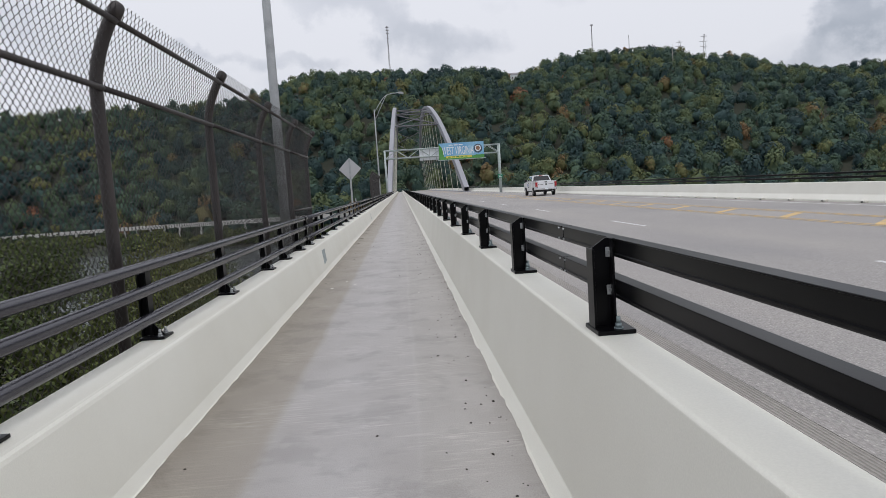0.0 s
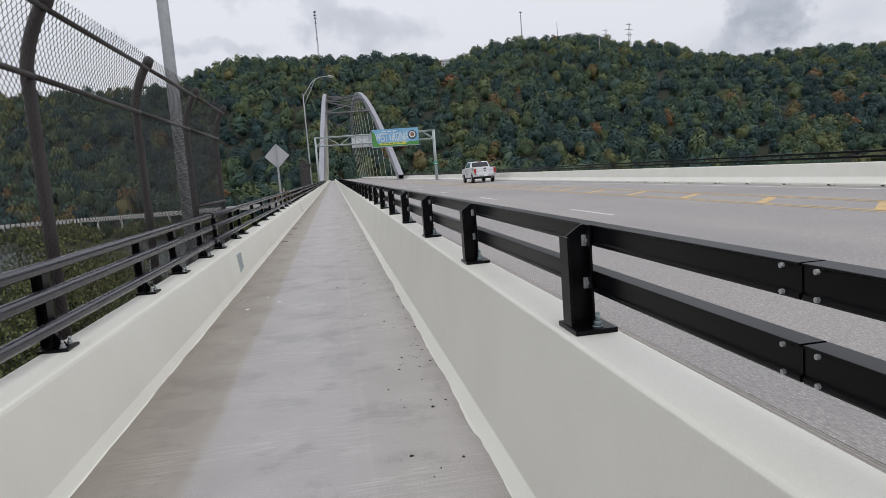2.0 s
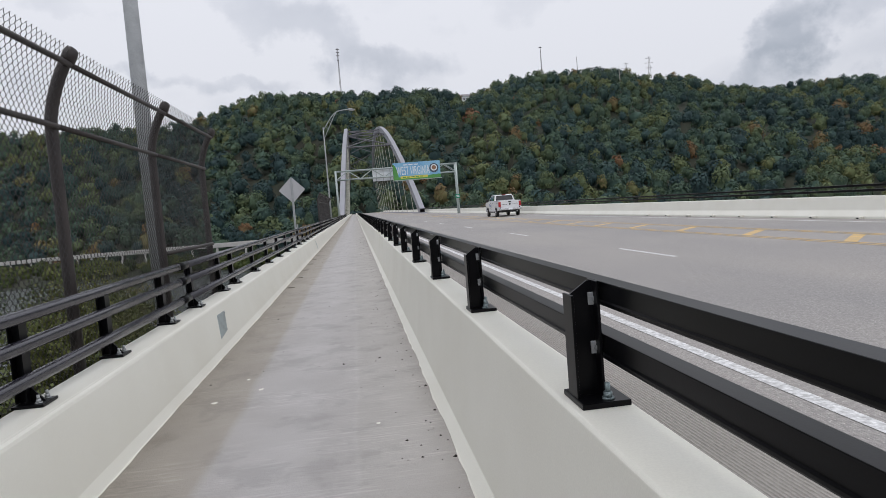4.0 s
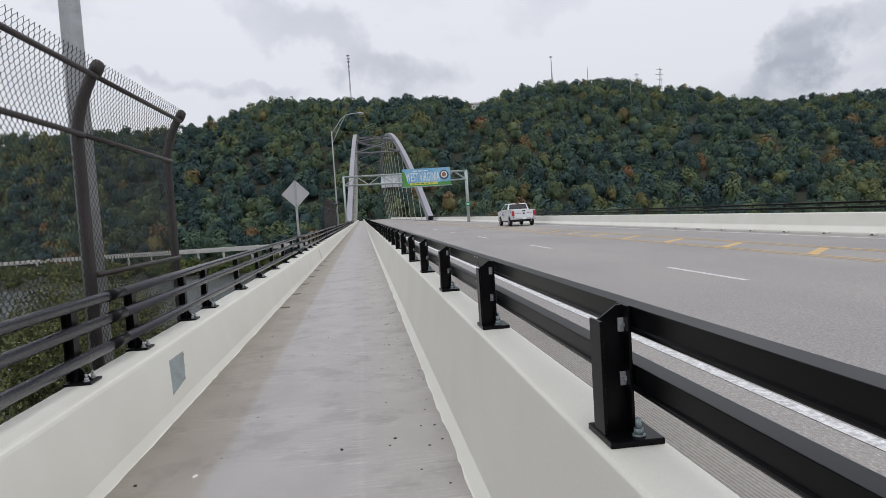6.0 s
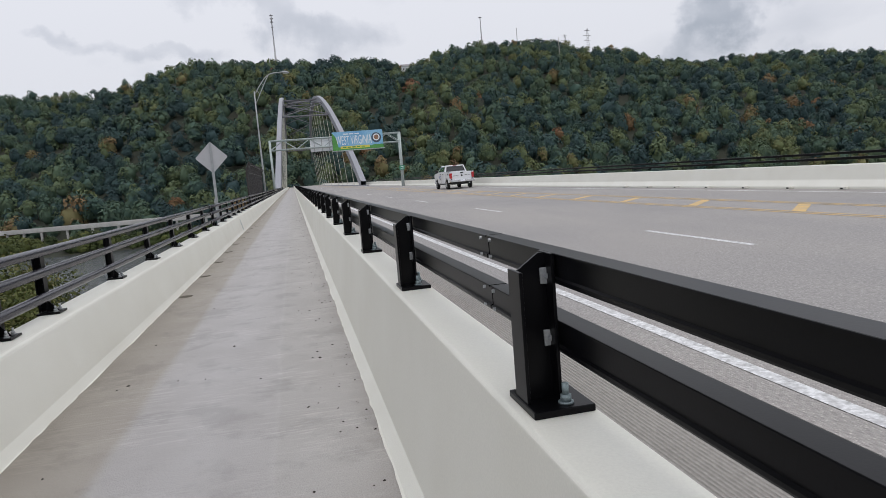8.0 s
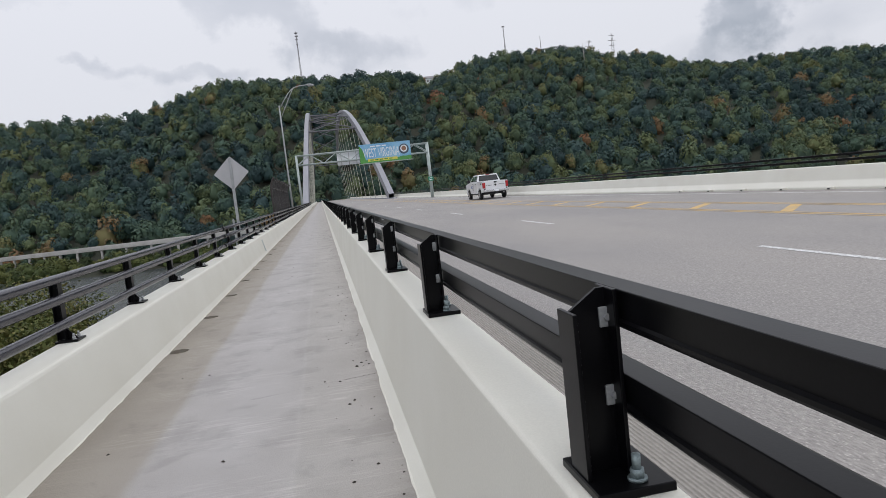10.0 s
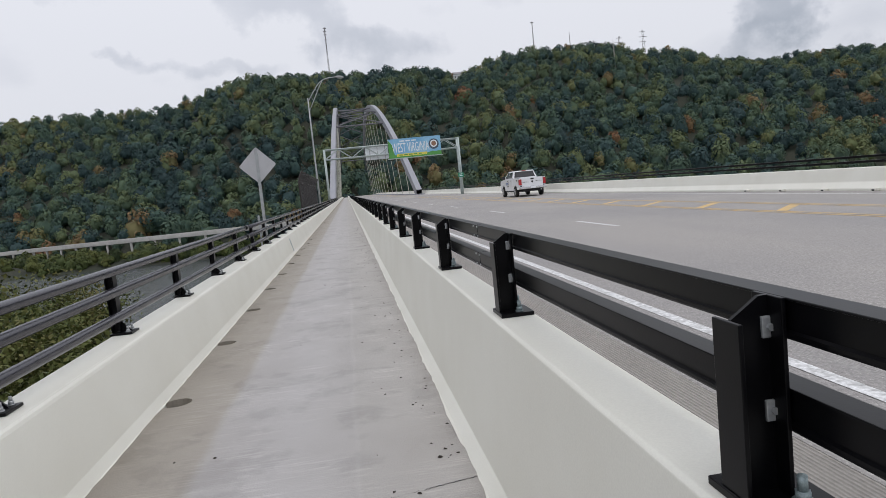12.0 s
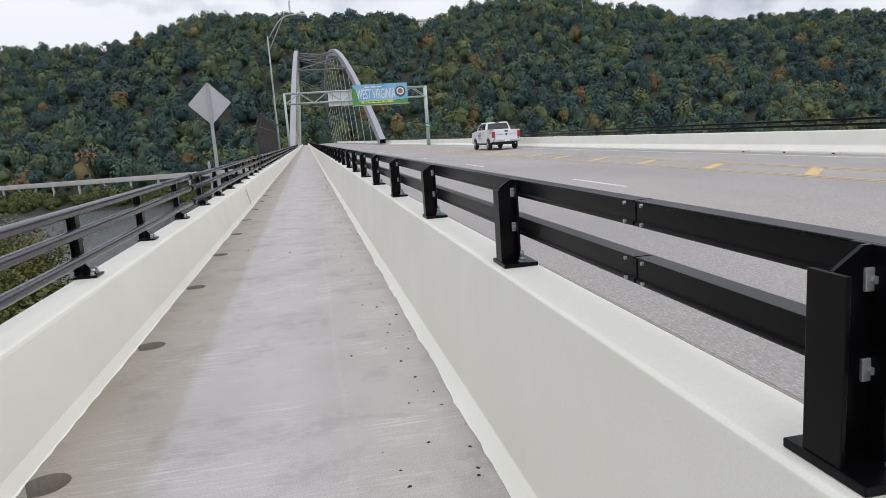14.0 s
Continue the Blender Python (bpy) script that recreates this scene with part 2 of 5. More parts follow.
def gutter_material():
    m = mat("gutter_concrete", (0.37, 0.345, 0.315), 0.85, vary=0.12, scale=0.8, fine=70, bump=0.3, stretch=(1, 0.4, 1))
    nt = m.node_tree
    N, L = nt.nodes.new, nt.links.new
    b = nt.nodes["Principled BSDF"]
    tc = N("ShaderNodeTexCoord")
    wv = N("ShaderNodeTexWave")
    wv.bands_direction = "X"
    wv.inputs["Scale"].default_value, wv.inputs["Distortion"].default_value = 12.0, 0.2
    L(tc.outputs["Object"], wv.inputs["Vector"])
    bp = N("ShaderNodeBump")
    bp.inputs["Strength"].default_value, bp.inputs["Distance"].default_value = 1.0, 0.008
    L(wv.outputs["Fac"], bp.inputs["Height"])
    L(b.inputs["Normal"].links[0].from_node.outputs[0], bp.inputs["Normal"])
    L(bp.outputs[0], b.inputs["Normal"])
    src = b.inputs["Base Color"].links[0].from_socket
    rg = N("ShaderNodeMapRange")
    rg.inputs["To Min"].default_value, rg.inputs["To Max"].default_value = 0.78, 1.06
    L(wv.outputs["Fac"], rg.inputs["Value"])
    mu = N("ShaderNodeMix")
    mu.data_type, mu.blend_type = "RGBA", "MULTIPLY"
    mu.inputs["Factor"].default_value = 1
    L(src, mu.inputs["A"])
    L(rg.outputs[0], mu.inputs["B"])
    L(mu.outputs["Result"], b.inputs["Base Color"])
    return m


def leaf_material(name, stops):
    m = bpy.data.materials.new(name)
    m.use_nodes = True
    nt = m.node_tree
    N, L = nt.nodes.new, nt.links.new
    b = nt.nodes["Principled BSDF"]
    b.inputs["Roughness"].default_value = 0.7
    b.inputs["Specular IOR Level"].default_value = 0.25
    at = N("ShaderNodeAttribute")
    at.attribute_name = "tone"
    ramp = N("ShaderNodeValToRGB")
    e = ramp.color_ramp.elements
    e[0].position, e[0].color = stops[0][0], (*stops[0][1], 1)
    e[1].position, e[1].color = stops[-1][0], (*stops[-1][1], 1)
    for p, c in stops[1:-1]:
        e.new(p).color = (*c, 1)
    L(at.outputs["Fac"], ramp.inputs[0])
    geo = N("ShaderNodeNewGeometry")
    rg = N("ShaderNodeMapRange")
    rg.inputs["To Min"].default_value, rg.inputs["To Max"].default_value = 0.90, 1.22
    L(geo.outputs["Random Per Island"], rg.inputs["Value"])
    mu = N("ShaderNodeMix")
    mu.data_type, mu.blend_type = "RGBA", "MULTIPLY"
    mu.inputs["Factor"].default_value = 1
    L(ramp.outputs["Color"], mu.inputs["A"])
    L(rg.outputs[0], mu.inputs["B"])
    L(mu.outputs["Result"], b.inputs["Base Color"])
    return m


def water_material():
    m = mat("river_water", (0.055, 0.064, 0.068), 0.2, vary=0.12, scale=0.05, fine=0.55, bump=1.0, bdist=0.5)
    return m


M_PAINT = mat("parapet_paint", (0.755, 0.745, 0.675), 0.55, vary=0.03, scale=1.1, fine=140, bump=0.10, tint=(0.705, 0.69, 0.615), bdist=0.004)
M_WALK = concrete_walk()
M_ROAD = grooved_road()
M_GUTTER = gutter_material()
M_BLACK = mat("black_rail_paint", (0.004, 0.004, 0.005), 0.30, vary=0.15, scale=4, fine=150, bump=0.03, spec=0.13, bdist=0.003)
M_TUBE = mat("dark_tube_paint", (0.030, 0.029, 0.040), 0.27, vary=0.12, scale=3, fine=120, bump=0.03, spec=0.7, bdist=0.003)
M_FENCE = mat("brown_vinyl", (0.038, 0.030, 0.028), 0.5, vary=0.2, scale=5, fine=120, bump=0.1)
M_WIRE = mat("vinyl_wire", (0.030, 0.026, 0.026), 0.45, vary=0.1, scale=5, fine=80, bump=0)
M_GALV = mat("galvanised_steel", (0.44, 0.455, 0.465), 0.5, metal=0.55, vary=0.12, scale=6, fine=90, bump=0.05)
M_BOLT = mat("zinc_bolt", (0.27, 0.33, 0.34), 0.5, metal=0.5, vary=0.2, scale=30, fine=200, bump=0.1)
M_PLATE = mat("plate_steel", (0.36, 0.42, 0.43), 0.5, metal=0.35, vary=0.16, scale=7, fine=60, bump=0.1, tint=(0.28, 0.31, 0.31))
M_ARCH = mat("arch_paint", (0.28, 0.285, 0.315), 0.55, vary=0.06, scale=0.2, fine=3, bump=0.03)
# arch paint for the braces, their underside shade put into the colour
M_ARCH_SHADED = mat("arch_paint_shaded", (0.13, 0.13, 0.145), 0.6, vary=0.06, scale=0.2, fine=3, bump=0.03)
M_CABLE = mat("hanger_sheath", (0.50, 0.49, 0.42), 0.5, vary=0.1, scale=0.5, fine=8, bump=0)
M_WHITELINE = mat("white_road_paint", (0.74, 0.74, 0.74), 0.65, vary=0.16, scale=20, fine=45, bump=0.15, tint=(0.34, 0.335, 0.33))
M_YELLOW = mat("yellow_road_paint", (0.64, 0.42, 0.14), 0.65, vary=0.12, scale=2, fine=35, bump=0.15, tint=(0.42, 0.32, 0.19))
M_YELLOWWORN = mat("worn_yellow_paint", (0.55, 0.36, 0.14), 0.7, vary=0.2, scale=5, fine=45, bump=0.15, tint=(0.36, 0.30, 0.21))
M_DARK = mat("drain_dark", (0.018, 0.018, 0.017), 0.8, vary=0.2, scale=12, fine=90, bump=0.2)
M_DEBRIS = mat("leaf_debris", (0.045, 0.035, 0.028), 0.9, vary=0.3, scale=20, fine=90, bump=0)
M_GROUND = mat("earth_undergrowth", (0.022, 0.030, 0.018), 0.95, vary=0.3, scale=0.06, fine=1.2, bump=0.4, tint=(0.034, 0.032, 0.020), bdist=0.2)
M_WATER = water_material()
M_BARRIER = mat("pale_barrier", (0.50, 0.49, 0.47), 0.8, vary=0.12, scale=0.2, fine=3, bump=0.1)
M_BARK = mat("bark", (0.10, 0.085, 0.07), 0.9, vary=0.25, scale=3, fine=25, bump=0.4)
FOREST_STOPS = [(0.0, (0.021, 0.044, 0.045)), (0.14, (0.031, 0.062, 0.062)), (0.3, (0.048, 0.087, 0.066)), (0.55, (0.075, 0.110, 0.060)), (0.74, (0.112, 0.138, 0.060)), (0.87, (0.13, 0.134, 0.054)),
                (0.915, (0.158, 0.118, 0.055)), (0.955, (0.168, 0.102, 0.052)), (0.985, (0.19, 0.1, 0.05)), (1.0, (0.19, 0.08, 0.05))]
M_LEAF = leaf_material("autumn_leaves", FOREST_STOPS)
M_BUSH = leaf_material("bank_leaves", [(0.0, (0.022, 0.036, 0.014)), (0.5, (0.055, 0.075, 0.022)), (0.85, (0.10, 0.11, 0.03)), (1.0, (0.14, 0.11, 0.045))])


# ---------------------------------------------------------------- mesh helpers
def link_mesh(name, me, material, parent=None, label="", smooth=False):
    me.materials.clear()
    for mm in (material if isinstance(material, (list, tuple)) else [material]):
        me.materials.append(mm)
    if smooth:
        me.polygons.foreach_set("use_smooth", [True] * len(me.polygons))
    ob = new(name, me)
    if parent is not None:
        ob.parent = parent
    if label:
        ob["label"] = label
    return ob


def part(name, bm, material, parent=None, label="", smooth=False):
    me = bpy.data.meshes.new(name)
    bm.normal_update()
    bm.to_mesh(me)
    bm.free()
    return link_mesh(name, me, material, parent, label, smooth)


def pydata(name, verts, faces, material, parent=None, label="", smooth=False):
    me = bpy.data.meshes.new(name)
    me.from_pydata([tuple(v) for v in verts], [], [tuple(f) for f in faces])
    me.update()
    return link_mesh(name, me, material, parent, label, smooth)


def share(ob, parent=None, loc=(0, 0, 0), name=None):
    """Another object on the same mesh."""
    o = new(name or ob.name.split(".")[0], ob.data)
    o.parent, o.location = parent, loc
    return o


def add_box(bm, lo, hi, bevel=0.0):
    r = bmesh.ops.create_cube(bm, size=1)
    c = [(a + b) / 2 for a, b in zip(lo, hi)]
    for v in r["verts"]:
        v.co = Vector([c[i] + v.co[i] * (hi[i] - lo[i]) for i in range(3)])
    if bevel:
        es = list({e for v in r["verts"] for e in v.link_edges})
        bmesh.ops.bevel(bm, geom=es, offset=bevel, segments=2, profile=0.5, affect="EDGES")
    return bm


def box(lo, hi, bevel=0.0):
    return add_box(bmesh.new(), lo, hi, bevel)


def add_tube(bm, pts, rad, seg=8, caps=True):
    """A tube along points; rad is one number or one for each point."""
    rings = []
    n = len(pts)
    rads = rad if isinstance(rad, (list, tuple)) else [rad] * n
    for i, p in enumerate(pts):
        a, b = Vector(pts[max(i - 1, 0)]), Vector(pts[min(i + 1, n - 1)])
        d = (b - a).normalized()
        if i == 0:
            up = Vector((0, 0, 1)) if abs(d.z) < 0.95 else Vector((0, 1, 0))
            u = d.cross(up).normalized()
        else:
            u = (u - d * u.dot(d)).normalized()
        w = u.cross(d)
        rings.append([bm.verts.new(Vector(p) + (u * math.cos(2 * math.pi * k / seg) + w * math.sin(2 * math.pi * k / seg)) * rads[i]) for k in range(seg)])
    for r0, r1 in zip(rings, rings[1:]):
        for k in range(seg):
            bm.faces.new((r0[k], r0[(k + 1) % seg], r1[(k + 1) % seg], r1[k]))
    if caps:
        bm.faces.new(rings[0][::-1])
        bm.faces.new(rings[-1])
    bmesh.ops.recalc_face_normals(bm, faces=bm.faces)
    return bm


def tube(pts, rad, seg=8, caps=True):
    return add_tube(bmesh.new(), pts, rad, seg, caps)


def prism(profile, y0, y1, cuts=1):
    """A closed x-z profile drawn out along y."""
    bm = bmesh.new()
    rings = [[bm.verts.new((x, y0 + (y1 - y0) * i / cuts, z)) for x, z in profile] for i in range(cuts + 1)]
    n = len(profile)
    for r0, r1 in zip(rings, rings[1:]):
        for k in range(n):
            bm.faces.new((r0[k], r0[(k + 1) % n], r1[(k + 1) % n], r1[k]))
    bm.faces.new(rings[0])
    bm.faces.new(rings[-1][::-1])
    bmesh.ops.recalc_face_normals(bm, faces=bm.faces)
    return bm


def round_profile(pts, r, steps=4, which=None):
    """Rounds the corners of a closed profile."""
    out = []
    n = len(pts)
    for i, p in enumerate(pts):
        if which is not None and i not in which:
            out.append(p)
            continue
        p = Vector(p)
        a, b = (Vector(pts[i - 1]) - p), (Vector(pts[(i + 1) % n]) - p)
        q = min(r, a.length * 0.45, b.length * 0.45)
        a, b = p + a.normalized() * q, p + b.normalized() * q
        for k in range(steps + 1):
            t = k / steps
            out.append(tuple(a * (1 - t) ** 2 + p * 2 * t * (1 - t) + b * t * t))
    return out


def empty(name, loc, label, category, group="", kind=""):
    e = new(name)
    e.location = loc
    return tagged(e, label, category, group, kind)


# ---------------------------------------------------------------- the bridge deck
Y0, Y1 = -40.0, 440.0
PITCH = 2.134
HATCH0, HATCH = 29.33, 3.84


def hole_strip(x0, x1, ys, radius):
    """A strip of floor with round openings, from Y0 to Y1."""
    bm = bmesh.new()

    def quad(a, b):
        if b - a > 0.01:
            bm.faces.new([bm.verts.new((x, y, 0)) for x, y in ((x0, a), (x1, a), (x1, b), (x0, b))])
    cur = Y0
    cx = x0 + radius + 0.06
    for yc in ys:
        a, b = yc - 0.3, yc + 0.3
        quad(cur, a)
        cur = b
        inner, outer = [], []
        for k in range(24):
            t = 2 * math.pi * k / 24 + math.pi / 24
            dx, dy = math.cos(t), math.sin(t)
            inner.append(bm.verts.new((cx + radius * dx, yc + radius * dy, 0)))
            s = min((x1 - cx) / dx if dx > 0 else (x0 - cx) / dx, (0.3 / abs(dy)))
            outer.append(bm.verts.new((cx + s * dx, yc + s * dy, 0)))
        corners = {0: (x1, b), 1: (x0, b), 2: (x0, a), 3: (x1, a)}
        for k in range(24):
            k2 = (k + 1) % 24
            bm.faces.new((inner[k], outer[k], outer[k2], inner[k2]))
            o1, o2 = outer[k].co, outer[k2].co
            if abs(o1.x - o2.x) > 1e-4 and abs(o1.y - o2.y) > 1e-4:
                c = min(corners.values(), key=lambda q: (q[0] - (o1.x + o2.x) / 2) ** 2 + (q[1] - (o1.y + o2.y) / 2) ** 2)
                bm.faces.new((outer[k], bm.verts.new((c[0], c[1], 0)), outer[k2]))
        # wall and bottom of the cup
        low = [bm.verts.new((v.co.x, v.co.y, -0.20)) for v in inner]
        for k in range(24):
            k2 = (k + 1) % 24
            f = bm.faces.new((inner[k], inner[k2], low[k2], low[k]))
            f.material_index = 1
        bm.faces.new(low).material_index = 1
    quad(cur, Y1)
    bmesh.ops.recalc_face_normals(bm, faces=bm.faces)
    for f in bm.faces:
        if abs(f.normal.z) > 0.9 and f.normal.z < 0:
            f.normal_flip()
    return bm


HOLES = [20.17 + 2.24 * k for k in range(20)]
walk_ob = part("pavement", hole_strip(-1.16, -0.80, HOLES, 0.115), [M_WALK, M_DARK])
tagged(walk_ob, "grey broom-finished concrete walkway with drain holes", "walkway", kind="structure")
bm = bmesh.new()
add_box(bm, (-0.80, Y0, -0.25), (1.25, Y1, 0.0))
part("pavement_slab", bm, M_WALK, walk_ob)
part("deck_underside", box((-1.7, Y0, -1.6), (16.73, Y1, -0.26)), M_BARRIER, walk_ob)

LEFT = round_profile([(-1.53, -0.3), (-1.53, 0.572), (-1.245, 0.565), (-1.128, 0.075), (-1.09, 0.004), (-1.09, -0.3)], 0.035, 3, {1, 2})
wl = part("wall_west", prism(LEFT, Y0, Y1, 4), M_PAINT)
tagged(wl, "low cream-white painted concrete parapet with rounded edge", "parapet", kind="structure")
RIGHT = round_profile([(1.10, -0.3), (1.10, 0.004), (1.165, 0.065), (1.240, 0.850), (1.252, 0.861), (1.455, 0.861), (1.47, -0.3)], 0.005, 2, {2, 3, 4, 5})
wr = part("wall_middle", prism(RIGHT, Y0, Y1, 4), M_PAINT)
tagged(wr, "tall cream-white painted concrete parapet beside the roadway", "parapet", kind="structure")
FAR = round_profile([(16.05, -0.3), (16.05, 0.15), (16.22, 0.34), (16.32, 0.77), (16.68, 0.77), (16.73, -0.3)], 0.03, 3, {1, 2, 3, 4})
wf = part("wall_east", prism(FAR, Y0, Y1, 4), M_PAINT)
tagged(wf, "cream-white concrete safety barrier with sloping foot", "parapet", kind="structure")

# ragged edge of the paint on the floor
def ragged_paint(name, x, side, seed):
    rnd = random.Random(seed)
    vs, fs = [], []
    n = 700
    for i in range(n + 1):
        y = -4 + 74 * i / n
        w = 0.012 + 0.018 * noise.noise((y * 1.3, seed, 0)) + 0.014 * noise.noise((y * 6.1, seed, 3)) + rnd.uniform(-0.003, 0.003)
        vs += [(x, y, 0.0045), (x + side * max(w, 0.0), y, 0.003)]
        if i:
            a = 2 * i
            fs.append((a - 2, a - 1, a + 1, a) if side > 0 else (a - 2, a, a + 1, a - 1))
    return pydata(name, vs, fs, M_PAINT, wl if side > 0 else wr)


ragged_paint("paint_edge", -1.092, 1, 3)
ragged_paint("paint_edge", 1.102, -1, 7)

road = part("road", box((2.72, Y0, -0.2), (16.06, Y1, 0.08)), M_ROAD)
tagged(road, "grey grooved concrete roadway with worn aggregate", "road", kind="structure")

part("gutter_strip", box((1.468, Y0, -0.2), (2.718, Y1, 0.078)), M_GUTTER, road, "tan concrete gutter with lengthwise grooves")


def stripe(name, x0, x1, y0, y1, material, slant=0.0):
    z = 0.084
    return pydata(name, [(x0, y0, z), (x1, y0 + slant, z), (x1, y1 + slant, z), (x0, y1, z)], [(0, 1, 2, 3)], material, road)


stripe("edge_line", 3.45, 3.57, Y0, Y1, M_WHITELINE)
stripe("edge_line", 15.16, 15.30, Y0, Y1, M_WHITELINE)
for k in range(-2, 30):
    y = 18.30 + 12.19 * k
    stripe("lane_dash", 7.16, 7.28, y, y + 3.05, M_WHITELINE)
for x in (10.72, 10.92, 12.32, 12.52):
    stripe("centre_line", x, x + 0.10, Y0, Y1, M_YELLOWWORN)

# hatch bars between the two pairs of centre lines
for k in range(-12, 20):
    stripe("hatch_bar", 11.03, 12.30, HATCH0 + HATCH * k, HATCH0 + HATCH * k + 0.40, M_YELLOW, 1.27)


# ---------------------------------------------------------------- railing beside the roadway
def bolt_mesh(h=0.055):
    bm = bmesh.new()
    add_tube(bm, [(0, 0, 0), (0, 0, 0.006)], 0.021, 12)
    add_tube(bm, [(0, 0, 0.006), (0, 0, 0.024)], 0.016, 6)
    add_tube(bm, [(0, 0, 0.024), (0, 0, h)], 0.010, 8)
    return bm


def h_post(x0, x1, width, z0, za, zb):
    """H-shaped post; its top slopes up from za to zb."""
    bm = bmesh.new()
    t, w = 0.010, width / 2
    add_box(bm, (x0, -w, z0), (x0 + t, w, za), 0.002)
    add_box(bm, (x1 - t, -w, z0), (x1, w, zb), 0.002)
    vs = [bm.verts.new((x, y, z)) for y in (-0.005, 0.005) for x, z in ((x0 + t, z0), (x1 - t, z0), (x1 - t, zb), (x0 + t + (x1 - x0) * 0.62, zb), (x0 + t, za))]
    bm.faces.new(vs[:5][::-1])
    bm.faces.new(vs[5:])
    for k in range(5):
        bm.faces.new((vs[k], vs[(k + 1) % 5], vs[5 + (k + 1) % 5], vs[5 + k]))
    bmesh.ops.recalc_face_normals(bm, faces=bm.faces)
    return bm


RAIL_SPLICE = 7 * PITCH


def rail_section(x0, x1, z0, z1):
    """Rail profile with a shallow groove in its walkway face."""
    h = z1 - z0
    return round_profile([(x0, z0), (x0, z0 + 0.17 * h), (x0 + 0.009, z0 + 0.21 * h), (x0 + 0.009, z0 + 0.90 * h), (x0, z0 + 0.94 * h), (x0, z1), (x1, z1), (x1, z0)], 0.008, 2, {0, 5, 6, 7})


def traffic_railing(name, first, count, x_post, z_top, mirror, label, tall=1.0):
    rail = empty(name, (x_post, 0, z_top), label, "railing")
    rail.scale = (1, 1, tall)
    d = -1 if mirror else 1
    post = plate = bolt = clip = None
    for k in range(count):
        y = first + PITCH * k
        if post is None:
            post = part("post", h_post(0.0, 0.10, 0.095, 0.02, 0.376, 0.418), M_BLACK, rail)
            plate = part("base_plate", box((-0.005, -0.11, 0.0), (0.165, 0.095, 0.02), 0.003), M_BLACK, post)
            bolt = part("bolt", bolt_mesh(), M_BOLT, post, "galvanised anchor bolt", True)
            bolt.location = (0.098, -0.072, 0.02)
            share(bolt, post, (0.128, 0.07, 0.02))
            cb = bmesh.new()
            add_box(cb, (-0.016, -0.012, -0.022), (0.010, -0.004, 0.022), 0.002)
            add_tube(cb, [(0, -0.012, 0), (0, -0.020, 0)], 0.008, 6)
            clip = part("clip", cb, M_GALV, post, "small zinc clip")
            clip.location = (0.088, 0, 0.355)
            share(clip, post, (0.088, 0, 0.185))
            post.location = (0, y, 0)
        else:
            p = copy_thing(post, Matrix.Translation((0, y, 0)))
        if mirror:
            (post if k == 0 else p).scale = (-1, 1, 1)
    y_end = first + PITCH * count
    for z0, z1, nm in ((0.335, 0.418, "upper_rail"), (0.150, 0.238, "lower_rail")):
        s, long_one = 3.86 - 2 * RAIL_SPLICE, True
        while s < y_end:
            gap = 8.21 if long_one else RAIL_SPLICE - 8.21
            prof = rail_section(0.10, 0.170, z0, z1)
            a, b = s + 0.006, s + gap - 0.006
            if mirror:
                prof = [(-x, z) for x, z in prof]
            part(nm, prism(prof, a, b, 7), M_BLACK, rail)
            sl = bmesh.new()
            add_box(sl, (0.112 * d if not mirror else -0.164, s - 0.15, z0 + 0.008), (0.164 if not mirror else -0.112, s + 0.15, z1 - 0.008))
            sleeve = part("splice_sleeve", sl, M_BLACK, rail)
            for yy in (-0.055, 0.055):
                for zc in (z1 - 0.012, z0 + 0.012):
                    hb = bmesh.new()
                    add_tube(hb, [(0.10 * d, s + yy, zc), (0.092 * d, s + yy, zc)], 0.0065, 6)
                    part("splice_bolt", hb, M_GALV, sleeve)
            s, long_one = s + gap, not long_one
    return rail


# the first post stands 3 cm behind the plate's near edge
traffic_railing("traffic_railing", 2.949 - 4 * PITCH, 84, 1.28, 0.861, False, "black steel two-rail barrier railing bolted to the white parapet")
traffic_railing("traffic_railing", 2.2 - 4 * PITCH, 84, 16.62, 0.77, True, "black two-rail steel railing on the sloping concrete barrier", 0.88)


